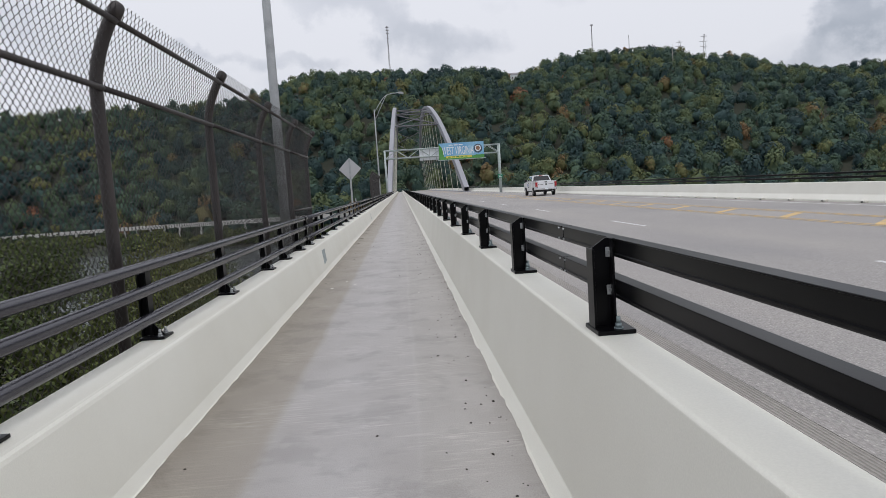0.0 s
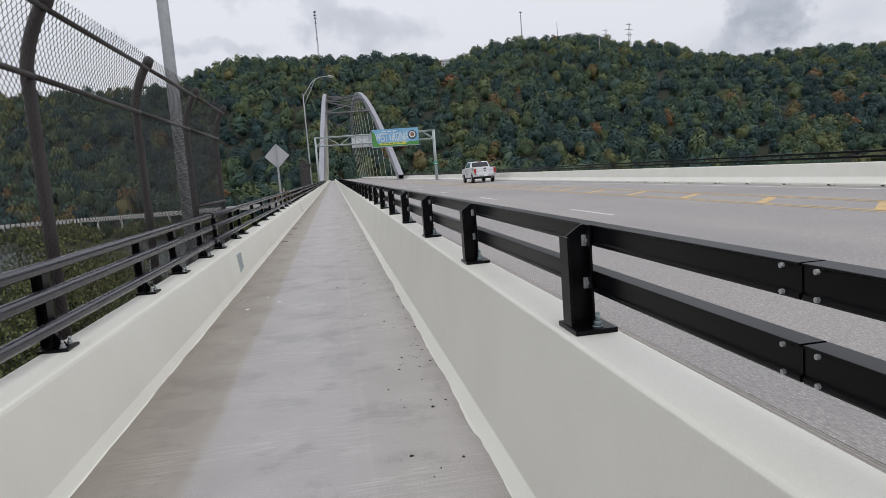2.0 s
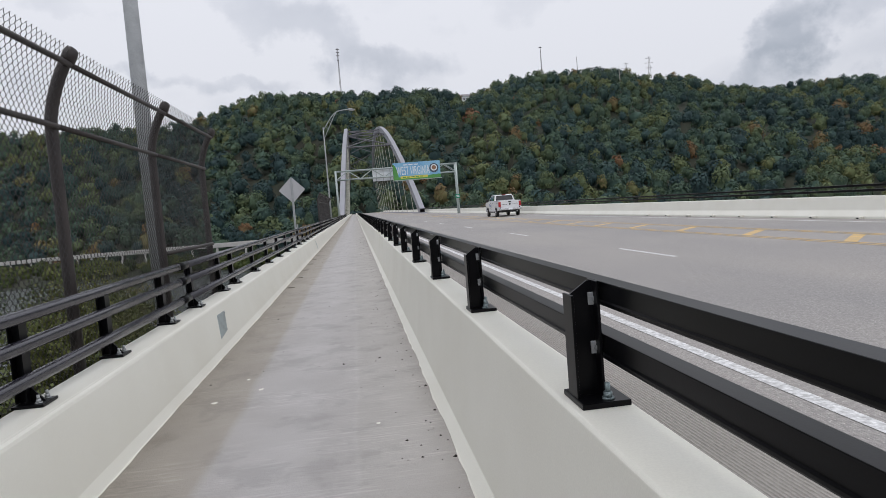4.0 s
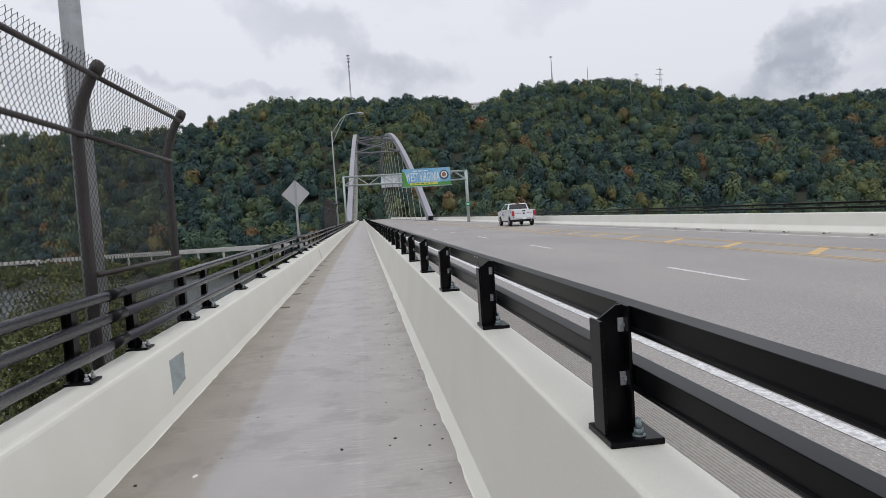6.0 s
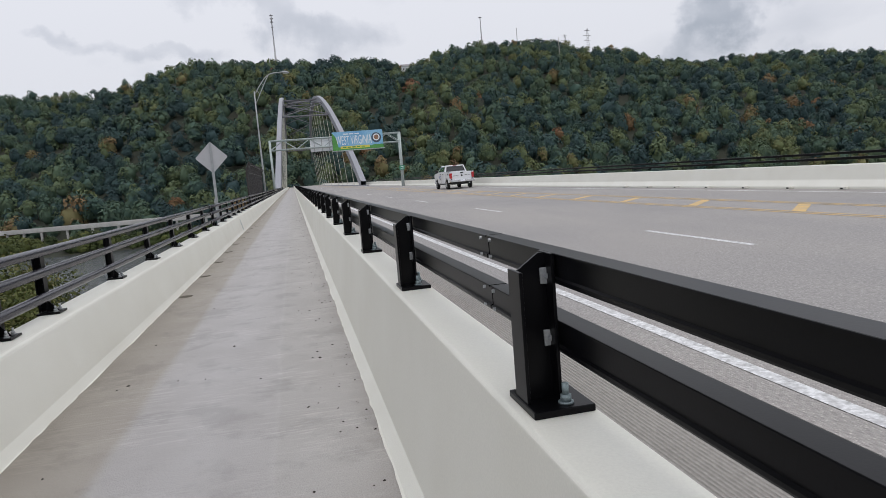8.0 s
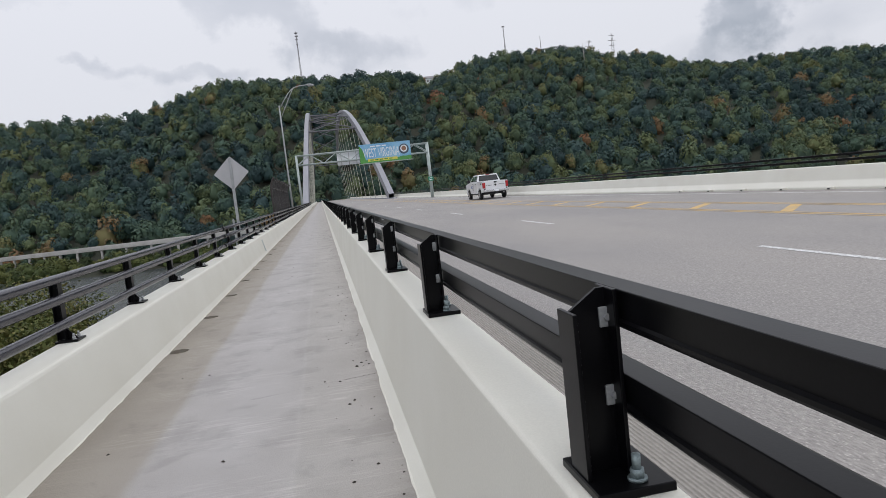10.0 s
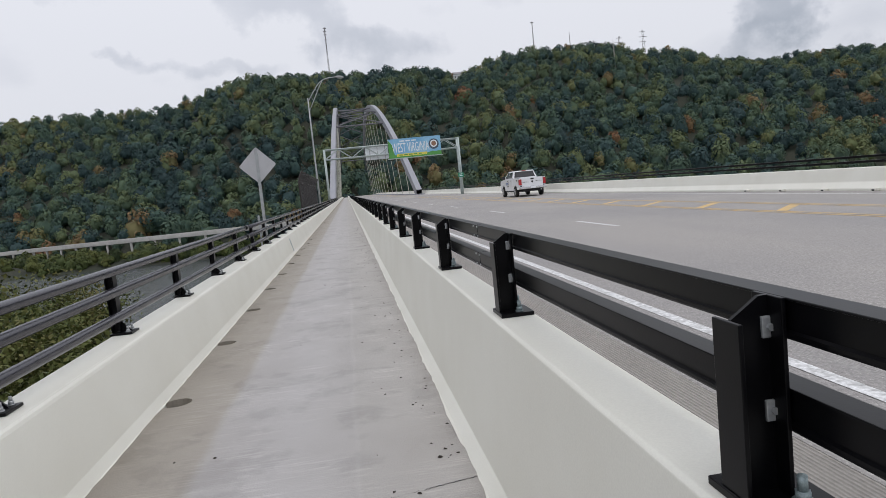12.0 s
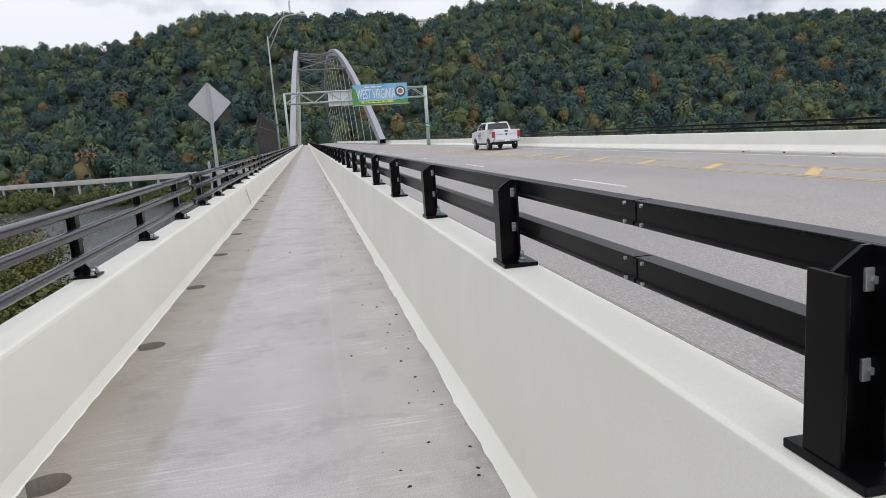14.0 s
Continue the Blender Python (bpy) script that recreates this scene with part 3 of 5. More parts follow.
# ---------------------------------------------------------------- railing with three tubes, on the low parapet
def tube_railing():
    rail = empty("tube_railing", (-1.42, 0, 0.57), "dark three-tube metal railing on the low white parapet", "railing")
    ys = [-3.45, -1.3, 0.83, 2.93, 5.07, 7.16, 9.30, 10.68, 12.25, 13.47, 15.17, 16.2] + [18.42 + 2.125 * k for k in range(70)]
    post = None
    for y in ys:
        if post is None:
            bm = bmesh.new()
            add_box(bm, (-0.105, -0.05, 0.02), (-0.097, 0.05, 0.56), 0.002)
            add_box(bm, (-0.045, -0.05, 0.02), (-0.035, 0.05, 0.56), 0.002)
            add_box(bm, (-0.097, -0.006, 0.02), (-0.045, 0.006, 0.56))
            post = part("post", bm, M_BLACK, rail)
            part("base_plate", box((-0.108, -0.10, 0.0), (0.075, 0.10, 0.018), 0.003), M_BLACK, post)
            gb = bmesh.new()
            v = [gb.verts.new((x, y2, z)) for y2 in (-0.006, 0.006) for x, z in ((-0.035, 0.018), (0.05, 0.018), (0.035, 0.035), (-0.035, 0.11))]
            gb.faces.new(v[:4][::-1])
            gb.faces.new(v[4:])
            for k in range(4):
                gb.faces.new((v[k], v[(k + 1) % 4], v[4 + (k + 1) % 4], v[4 + k]))
            part("gusset", gb, M_BLACK, post)
            bolt = part("bolt", bolt_mesh(0.05), M_GALV, post, "galvanised anchor bolt", True)
            bolt.location = (0.03, -0.055, 0.018)
            share(bolt, post, (0.03, 0.06, 0.018))
            post.location = (0, y, 0)
        else:
            copy_thing(post, Matrix.Translation((0, y, 0)))
    for z, r, nm in ((0.548, 0.040, "top_tube"), (0.375, 0.042, "middle_tube"), (0.165, 0.042, "bottom_tube")):
        s = 12.93 - RAIL_SPLICE * 2
        while s < 165:
            e = s + RAIL_SPLICE
            bm = bmesh.new()
            prof = []
            for k in range(20):
                a = 2 * math.pi * k / 20
                q = r * (0.93 if k in (0, 1, 19) else 1.0)
                prof.append((q * math.cos(a), z + q * math.sin(a) * 0.98))
            part(nm, prism(prof, s + 0.008, e - 0.008, 6), M_TUBE, rail, smooth=True)
            part("splice_collar", tube([(0, s - 0.16, z), (0, s + 0.16, z)], r + 0.004, 20), M_BLACK, rail, smooth=True)
            s = e
    return rail


tube_railing()


# ---------------------------------------------------------------- chain-link fence


def fence_profile(z):
    """How far the fence leans in over the walk at a height."""
    if z < 2.45:
        return 0.0
    t = z - 2.45
    return 0.46 * t * t + 0.13 * t


def chain_fence(x, y0, ys, cell, label, wire=0.0029, foot=0.30):
    f = empty("chain_link_fence", (x, y0, foot), label, "fence")
    ys = [y - y0 for y in ys]
    ln = ys[-1]
    post = None
    for y in ys:
        if post is None:
            pts = [(fence_profile(z + foot) , 0, z) for z in [0, 1.0, 1.9, 2.10, 2.18, 2.26, 2.34, 2.42, 2.50, 2.58, 2.66]]
            post = part("post", tube(pts, 0.046, 14), M_FENCE, f, smooth=True)
            cap = part("post_cap", tube([(fence_profile(2.93), 0, 2.60), (fence_profile(2.96) + 0.01, 0, 2.66), (fence_profile(2.99) + 0.015, 0, 2.70), (fence_profile(3.0) + 0.02, 0, 2.715)], [0.052, 0.057, 0.048, 0.02], 12), M_FENCE, post, smooth=True)
            for z in (0.55, 0.95, 1.3, 1.65, 2.0, 2.3):
                part("tie_band", tube([(fence_profile(z + foot), 0, z), (fence_profile(z + foot + 0.02), 0, z + 0.02)], 0.050, 12), M_FENCE, post)
            post.location = (0, y, 0)
        else:
            copy_thing(post, Matrix.Translation((0, y, 0)))
    for z, nm, r in ((2.585, "top_rail", 0.022), (2.12, "middle_rail", 0.022), (0.965, "bottom_rail", 0.024)):
        x = fence_profile(z + foot) + 0.05
        for a, b in list(zip(ys, ys[1:]))[-1 if nm == "bottom_rail" else 0:]:
            part(nm, tube([(x, a + 0.01, z), (x, b - 0.01, z)], r, 10), M_FENCE, f, smooth=True)
    # woven wire: each strand zigzags up and hooks into its neighbours
    n, zb, zt = int(ln / cell), 0.15, 2.72
    half = cell
    m = int((zt - zb) / half)
    ring = np.array([(math.cos(a), math.sin(a)) for a in (0.5, 2.6, 4.7)]) * wire
    kk, jj = np.meshgrid(np.arange(n), np.arange(m + 1), indexing="ij")
    z = zb + jj * half
    side = np.where((jj + kk) % 2 == 0, -1.0, 1.0)
    y = (kk + 0.5) * cell + side * cell * 0.52
    lean = np.where(z + foot < 2.45, 0.0, 0.46 * (z + foot - 2.45) ** 2 + 0.13 * (z + foot - 2.45))
    x = lean + 0.022 + side * 0.004
    c = np.stack([x, y, z], -1)
    v = np.repeat(c[:, :, None, :], 3, 2)
    v[..., 0] += ring[None, None, :, 0]
    v[..., 1] += ring[None, None, :, 1]
    idx = np.arange(n * (m + 1) * 3).reshape(n, m + 1, 3)
    a, b = idx[:, :-1], idx[:, 1:]
    q = np.stack([a, np.roll(a, -1, 2), np.roll(b, -1, 2), b], -1).reshape(-1, 4)
    me = bpy.data.meshes.new("wire_mesh")
    fill_mesh(me, v.reshape(-1, 3), q)
    link_mesh("wire_mesh", me, M_WIRE, f, "dark woven chain-link wire")
    return f


def fill_mesh(me, verts, quads, tris=None, tone=None):
    """Fills a mesh from arrays."""
    nq, ntr = len(quads), 0 if tris is None else len(tris)
    me.vertices.add(len(verts))
    me.vertices.foreach_set("co", np.ascontiguousarray(verts, dtype=np.float32).ravel())
    loops = np.asarray(quads).ravel() if not ntr else np.concatenate([np.asarray(quads).ravel(), np.asarray(tris).ravel()])
    me.loops.add(len(loops))
    me.loops.foreach_set("vertex_index", loops.astype(np.int32))
    me.polygons.add(nq + ntr)
    start = np.concatenate([np.arange(nq) * 4, nq * 4 + np.arange(ntr) * 3]).astype(np.int32)
    me.polygons.foreach_set("loop_start", start)
    if tone is not None:
        at = me.attributes.new("tone", "FLOAT", "POINT")
        at.data.foreach_set("value", np.ascontiguousarray(tone, dtype=np.float32))
    me.update(calc_edges=True)
    me.validate()


chain_fence(-1.68, -5.7, [-5.7, -3.0, -0.3, 2.4, 5.08, 7.90, 10.58, 13.17, 15.71], 0.036, "tall dark chain-link fence with posts curved inward at the top")
chain_fence(-1.78, 50.1, [50.1 + 2.7 * k for k in range(8)], 0.06, "dark chain-link fence farther along the walkway", 0.0034)


# ---------------------------------------------------------------- street lamps
def street_lamp(x, y):
    lamp = empty("street_lamp", (x, y, -0.3), "tall galvanised street lamp with a curved arm over the walkway", "lamp", "street lamps")
    part("pole", tube([(0, 0, 0), (0, 0, 4), (0, 0, 8), (0, 0, 11.75)], [0.105, 0.092, 0.075, 0.06], 16), M_GALV, lamp, smooth=True)
    part("base_flange", box((-0.2, -0.2, -0.02), (0.2, 0.2, 0.03), 0.005), M_GALV, lamp)
    pts = [(0, 0, 11.4), (0.5, 0, 12.15), (1.0, 0, 12.85), (1.35, 0, 13.22), (1.75, 0, 13.45), (2.3, 0, 13.56), (3.1, 0, 13.6)]
    part("upper_arm", tube(pts, 0.045, 10), M_GALV, lamp, smooth=True)
    pts2 = [(0, 0, 10.4), (0.5, 0, 11.35), (0.95, 0, 12.2), (1.3, 0, 12.85), (1.6, 0, 13.36)]
    part("lower_arm", tube(pts2, 0.04, 10), M_GALV, lamp, smooth=True)
    for a, b in (((0.3, 0, 11.85), (0.55, 0, 11.45)), ((0.8, 0, 12.57), (1.0, 0, 12.3))):
        part("arm_brace", tube([a, b], 0.022, 8), M_GALV, lamp)
    hb = bmesh.new()
    add_tube(hb, [(2.95, 0, 13.6), (3.1, 0, 13.6), (3.45, 0, 13.56), (3.75, 0, 13.5)], [0.05, 0.11, 0.13, 0.05], 12)
    head = part("lamp_head", hb, M_GALV, lamp, smooth=True)
    part("lens", tube([(3.15, 0, 13.49), (3.6, 0, 13.45)], 0.06, 10), M_WHITELINE, head)
    return lamp


street_lamp(-1.97, 14.0)
street_lamp(-2.12, 83.0)


# ---------------------------------------------------------------- diamond sign seen from the back
def diamond_sign():
    s = empty("road_sign", (-2.38, 38.8, -0.3), "diamond road sign seen from its bare aluminium back", "sign")
    bm = bmesh.new()
    h = 0.645
    prof = round_profile([(-h, 0), (0, h), (h, 0), (0, -h)], 0.06, 4)
    a = [bm.verts.new((x, 0.0, z + 3.19)) for x, z in prof]
    b = [bm.verts.new((x, 0.006, z + 3.19)) for x, z in prof]
    bm.faces.new(a)
    bm.faces.new(b[::-1])
    for k in range(len(a)):
        bm.faces.new((a[k], b[k], b[(k + 1) % len(a)], a[(k + 1) % len(a)]))
    bmesh.ops.recalc_face_normals(bm, faces=bm.faces)
    part("panel", bm, M_SIGNBACK, s, "bare aluminium panel")
    pb = bmesh.new()
    add_box(pb, (-0.045, -0.05, -0.2), (0.045, -0.045, 3.78), 0.001)
    add_box(pb, (-0.05, -0.05, -0.2), (-0.045, -0.005, 3.78))
    add_box(pb, (0.045, -0.05, -0.2), (0.05, -0.005, 3.78))
    part("post", pb, M_GALV, s)
    part("bracket", box((0.03, -0.04, -0.1), (0.74, 0.0, 0.1), 0.004), M_GALV, s)
    for z in (2.85, 3.5):
        part("bolt", tube([(0, -0.05, z), (0, -0.065, z)], 0.015, 6), M_GALV, s)
    return s


M_SIGNBACK = mat("sign_back", (0.50, 0.50, 0.515), 0.45, metal=0.35, vary=0.05, scale=2, fine=40, bump=0.02)
diamond_sign()
dl = empty("delineator_post", (-1.75, 32.5, -0.3), "short grey steel post outside the railing", "post")
part("shaft", box((-0.02, -0.015, 0), (0.02, 0.015, 1.55), 0.003), M_GALV, dl)
part("reflector", box((-0.03, -0.024, 1.40), (0.03, -0.016, 1.52), 0.002), M_GALV, dl)

# steel cover plate on the low parapet, with a ragged cut behind
cp = empty("cover_plate", (-1.180, 13.67, 0.285), "weathered grey steel cover plate on the parapet face", "plate")
cp.rotation_euler = (0, -0.2345, 0)
bm = bmesh.new()
SKEW = [(-0.35, -0.125), (0.10, -0.085), (0.30, 0.15), (-0.17, 0.155)]
v0, v1 = [bm.verts.new((-0.006, a, b)) for a, b in SKEW], [bm.verts.new((0.004, a, b)) for a, b in SKEW]
bm.faces.new(v0[::-1])
bm.faces.new(v1)
for k in range(4):
    bm.faces.new((v0[k], v0[(k + 1) % 4], v1[(k + 1) % 4], v1[k]))
bmesh.ops.bevel(bm, geom=list(bm.edges), offset=0.002, segments=1, affect="EDGES")
part("sheet", bm, M_PLATE, cp)
for yy, zz in [(a * 0.88, b * 0.8) for a, b in SKEW] + [(-0.22, 0.02), (0.18, 0.03)]:
    part("screw", tube([(0.004, yy, zz), (0.009, yy, zz)], 0.010, 8), M_GALV, cp)
cp2 = empty("cover_plate", (-1.172, 34.5, 0.25), "narrow grey steel joint plate on the parapet face", "plate")
cp2.rotation_euler = (0, -0.2345, 0)
part("sheet", box((-0.006, -0.12, -0.2), (0.004, 0.12, 0.2), 0.002), M_PLATE, cp2)


# ---------------------------------------------------------------- overhead sign gantry
M_BLUE = mat("sign_blue", (0.13, 0.36, 0.62), 0.4, vary=0.1, scale=0.35, fine=6, bump=0, tint=(0.32, 0.56, 0.72))
M_GREEN = mat("sign_green", (0.10, 0.34, 0.07), 0.4, vary=0.15, scale=0.6, fine=8, bump=0, tint=(0.05, 0.20, 0.05))
M_WHITE = mat("sign_white", (0.80, 0.83, 0.85), 0.4, vary=0.03, scale=2, fine=20, bump=0)
M_SIGNYEL = mat("sign_yellow", (0.72, 0.62, 0.10), 0.4, vary=0.05, scale=2, fine=20, bump=0)
M_SEAL = mat("sign_seal", (0.30, 0.16, 0.10), 0.4, vary=0.1, scale=2, fine=10, bump=0)
M_SEALRING = mat("sign_seal_rim", (0.06, 0.09, 0.14), 0.4, vary=0.1, scale=2, fine=10, bump=0)
M_PALEGREEN = mat("pale_green_steel", (0.46, 0.52, 0.51), 0.5, metal=0.3, vary=0.08, scale=0.6, fine=12, bump=0.03)


def text_part(name, body, size, loc, material, parent, shear=0.0, width=None, tall=1.0):
    cu = bpy.data.curves.new(name, "FONT")
    cu.body, cu.size, cu.align_x, cu.align_y, cu.shear, cu.extrude = body, size, "CENTER", "CENTER", shear, 0.012
    tmp = bpy.data.objects.new(name, cu)
    scene.collection.objects.link(tmp)
    me = bpy.data.meshes.new_from_object(tmp.evaluated_get(bpy.context.evaluated_depsgraph_get()))
    bpy.data.objects.remove(tmp)
    xs = [v.co.x for v in me.vertices]
    k = 1.0 if not width else width / (max(xs) - min(xs))
    me.transform(Matrix.Translation(loc) @ pose(0, 0, 0, 90, 0, 0) @ Matrix.Diagonal((k, tall, 1, 1)))
    return link_mesh(name, me, material, parent)


def gantry():
    g = empty("sign_gantry", (-1.6, 101.0, 0.5), "pale steel truss gantry spanning the roadway", "gantry")
    W = 17.2
    for x in (0.0, W):
        for yy in (-0.55, 0.55):
            part("upright", tube([(x, yy, -0.8), (x, yy, 6.9)], 0.13, 12), M_PALEGREEN, g, smooth=True)
        for z in (1.5, 3.0, 4.5):
            part("upright_tie", tube([(x, -0.55, z), (x, 0.55, z + 1.5)], 0.05, 6), M_PALEGREEN, g)
    for yy in (-0.55, 0.55):
        for z in (5.65, 6.85):
            part("chord", tube([(-0.1, yy, z), (W + 0.1, yy, z)], 0.09, 10), M_PALEGREEN, g, smooth=True)
        n = 10
        for k in range(n):
            a, b = W * k / n, W * (k + 1) / n
            za, zb = (5.65, 6.85) if k % 2 == 0 else (6.85, 5.65)
            part("diagonal", tube([(a, yy, za), (b, yy, zb)], 0.045, 6), M_PALEGREEN, g)
    mk = empty("marker_sign", (15.52, 100.3, 2.6), "small green marker sign on the gantry leg", "sign")
    part("panel", box((-0.35, -0.02, -0.28), (0.35, 0.02, 0.28), 0.01), M_GREENSIGN, mk)
    for z in (0.1, -0.1):
        part("print_bar", box((-0.2, -0.026, z - 0.04), (0.2, -0.021, z + 0.04)), M_WHITE, mk)
    return g


M_GREENSIGN = mat("highway_green", (0.015, 0.24, 0.14), 0.45, vary=0.06, scale=2, fine=20, bump=0)
gantry()


def welcome_sign():
    s = empty("welcome_sign", (6.5, 100.15, 5.50), "blue and green welcome board with white lettering on the gantry", "sign")
    W, H = 6.75, 2.42
    part("panel", box((0, 0, 0), (W, 0.06, H), 0.01), M_BLUE, s, "blue printed board")
    v = [(0.0, -0.004, 0.0), (W, -0.004, 0.0)]
    n = 24
    top = [(W * (1 - k / n), -0.004, 0.34 + 0.16 * math.sin(2.1 * k / n * 3 + 1) + 0.10 * math.sin(k * 1.9) * 0.4) for k in range(n + 1)]
    part_v = v + top
    pydata("green_field", part_v, [tuple(range(len(part_v)))], M_GREEN, s, "green meadow print")
    part("yellow_band", box((1.0, -0.010, 0.18), (4.9, -0.005, 0.50)), M_SIGNYEL, s)
    lt = [(0.0, -0.006, 0.35), (0.75, -0.006, 0.35), (0.62, -0.006, 1.1), (0.42, -0.006, 1.8), (0.12, -0.006, 2.2), (0.0, -0.006, 2.25)]
    pydata("foliage_print", lt, [tuple(range(len(lt)))], M_GREEN, s)
    text_part("lettering", "WEST VIRGINIA", 1.25, (2.85, -0.02, 1.20), M_WHITE, s, width=4.75, tall=1.35)
    for k in range(5):
        part("print_bar", box((1.3 + 0.62 * k, -0.016, 0.27), (1.75 + 0.62 * k, -0.011, 0.41)), M_GREEN, s)
    for k in range(3):
        part("print_bar", box((1.5 + 0.75 * k, -0.016, 2.02), (2.1 + 0.75 * k, -0.011, 2.16)), M_WHITE, s)
    ring = tube([(5.85, -0.005, 1.40), (5.85, -0.02, 1.40)], 0.66, 28)
    part("seal_rim", ring, M_SEALRING, s)
    part("seal", tube([(5.85, -0.02, 1.45), (5.85, -0.03, 1.45)], 0.46, 24), M_WHITE, s)
    part("seal_core", tube([(5.85, -0.03, 1.45), (5.85, -0.04, 1.45)], 0.31, 20), M_SEAL, s)
    part("walkway_grate", box((-0.2, -0.7, -0.12), (W + 0.1, 0.0, -0.05), 0.01), M_PALEGREEN, s)
    for k in range(6):
        part("hanger_bar", box((0.4 + 1.2 * k, 0.06, -0.1), (0.5 + 1.2 * k, 0.28, H - 0.1)), M_PALEGREEN, s)
    return s


welcome_sign()
bs = empty("road_sign", (3.6, 101.75, 5.65), "large pale sign seen from the back on the gantry", "sign")
part("panel", box((0, 0, 0), (2.95, 0.05, 1.85), 0.01), M_WHITE, bs, "pale bare back")
for x in (0.5, 1.5, 2.5):
    part("stiffener", box((x, -0.08, 0.0), (x + 0.08, 0.0, 1.85)), M_SIGNBACK, bs)


# ---------------------------------------------------------------- tied arch
def arch():
    A = empty("tied_arch", (7.0, 165.0, 0.0), "pale grey steel tied arch over the river with cable hangers", "arch")
    yc, half, top = 296.8 - 165.0, 150.6, 33.6

    def rib_pt(side, t):
        y = yc + half * t
        z = top * (1 - t * t) + 0.2
        k = z / top
        x = (-2.15 + 2.6 * k if side < 0 else 14.85 - 2.6 * k) - 7.0
        return Vector((x, y, z))
    for side in (-1, 1):
        bm = bmesh.new()
        prev = None
        n = 44
        for i in range(n + 1):
            t = -1 + 2 * i / n
            p = rib_pt(side, t)
            d = (rib_pt(side, t + 0.01) - rib_pt(side, t - 0.01)).normalized()
            u = Vector((1, 0, 0))
            w = d.cross(u).normalized()
            ring = [bm.verts.new(p + u * a * 0.55 + w * b * 0.95) for a, b in ((-1, -1), (1, -1), (1, 1), (-1, 1))]
            if prev:
                for k in range(4):
                    bm.faces.new((prev[k], prev[(k + 1) % 4], ring[(k + 1) % 4], ring[k]))
            prev = ring
        bmesh.ops.recalc_face_normals(bm, faces=bm.faces)
        part("rib", bm, M_ARCH, A)
        part("tie_girder", box((rib_pt(side, -1).x - 0.6, yc - half - 4, -1.6), (rib_pt(side, -1).x + 0.6, yc + half + 2, 0.25), 0.05), M_ARCH, A)
        for k in range(15):
            t = -0.86 + 1.72 * k / 14
            p = rib_pt(side, t)
            foot = Vector((rib_pt(side, -1).x, p.y, 0.2))
            part("hanger", tube([p, foot], 0.065, 6), M_CABLE, A)
    ts = [-0.64 + 0.16 * k for k in range(9)]
    for t0, t1 in zip(ts, ts[1:]):
        a, b, c, d = rib_pt(-1, t0), rib_pt(1, t1), rib_pt(1, t0), rib_pt(-1, t1)
        part("brace", tube([a, b], 0.16, 6), M_ARCH_SHADED, A)
        part("brace", tube([c, d], 0.17, 6), M_ARCH_SHADED, A)
    for t in (-0.64, 0.64, 0.0):
        part("portal_strut", tube([rib_pt(-1, t), rib_pt(1, t)], 0.20, 8), M_ARCH_SHADED, A)
    return A


arch()

# ---------------------------------------------------------------- land, river and hill
# skyline: place across at 700 m ahead, height of the tree tops
RIDGE_X = np.array([-900, -600, -450, -330, -258, -212, -188, -149, -113, -106, -30, 38, 108, 126, 144, 175, 219, 270, 302, 315, 369, 403, 473, 545, 620, 673, 800, 1000, 1400], float)
RIDGE_Z = np.array([95, 98, 100, 102, 104, 104, 103, 107, 116, 120, 123, 117, 116, 111, 120, 127, 130, 131, 128, 120, 121, 108, 104, 105, 103, 99, 96, 92, 85], float)
TREE_H = 11.0


def ridge(u):
    return np.interp(u, RIDGE_X, RIDGE_Z)


def wobble(x, y):
    return np.sin(x * 0.021 + 1.3 + 0.6 * np.sin(y * 0.011)) * 0.5 + np.sin(x * 0.043 + y * 0.017 + 0.4) * 0.35 + np.sin(x * 0.011 - y * 0.008) * 0.5


ROAD_PTS = [(-700, 500), (-420, 470), (-260, 440), (-170, 410), (-120, 376), (-68, 354), (0, 346), (120, 344), (400, 344), (1200, 340)]


def road_y(x):
    return np.interp(x, [p[0] for p in ROAD_PTS], [p[1] for p in ROAD_PTS])


def land(x, y):
    x, y = np.asarray(x, float), np.asarray(y, float)
    u = x * 700.0 / np.maximum(y, 200.0)
    near = np.interp(y, [-400, -20, 40, 100, 122, 140], [-3, -9, -13, -17, -21, -27])
    yb = road_y(x) + 18.0
    t = np.clip((y - yb) / (700.0 - yb), 0, 1)
    rz = ridge(u) - TREE_H
    up = -18 + (rz + 18) * (0.30 * t + 0.70 * np.sin(t * math.pi / 2) ** 1.15)
    up = up + wobble(x, y) * 9.0 * np.sin(np.clip(t, 0, 1) * math.pi)
    up = np.where(y > 700, rz - (y - 700) * 0.10, up)
    bank = np.interp(y, [325, 342, 352, 372], [-27, -21.5, -18.5, -18])
    return np.where(y < 140, near, np.where(y < 325, -27.0, np.where(y < yb, bank, up)))


def ground():
    xs = np.concatenate([np.linspace(-2600, -620, 24), np.linspace(-600, 900, 151), np.linspace(940, 2800, 24)])
    ys = np.concatenate([np.linspace(-900, -40, 18), np.linspace(-20, 140, 25), np.linspace(150, 330, 12), np.linspace(335, 760, 72), np.linspace(800, 2800, 24)])
    X, Y = np.meshgrid(xs, ys, indexing="ij")
    Z = land(X, Y)
    nx, ny = X.shape
    idx = np.arange(nx * ny).reshape(nx, ny)
    q = np.stack([idx[:-1, :-1], idx[1:, :-1], idx[1:, 1:], idx[:-1, 1:]], -1).reshape(-1, 4)
    me = bpy.data.meshes.new("ground")
    fill_mesh(me, np.stack([X, Y, Z], -1).reshape(-1, 3), q)
    return tagged(link_mesh("ground", me, M_GROUND, smooth=True), "earth banks and wooded hillside with brown undergrowth", "ground", kind="structure")


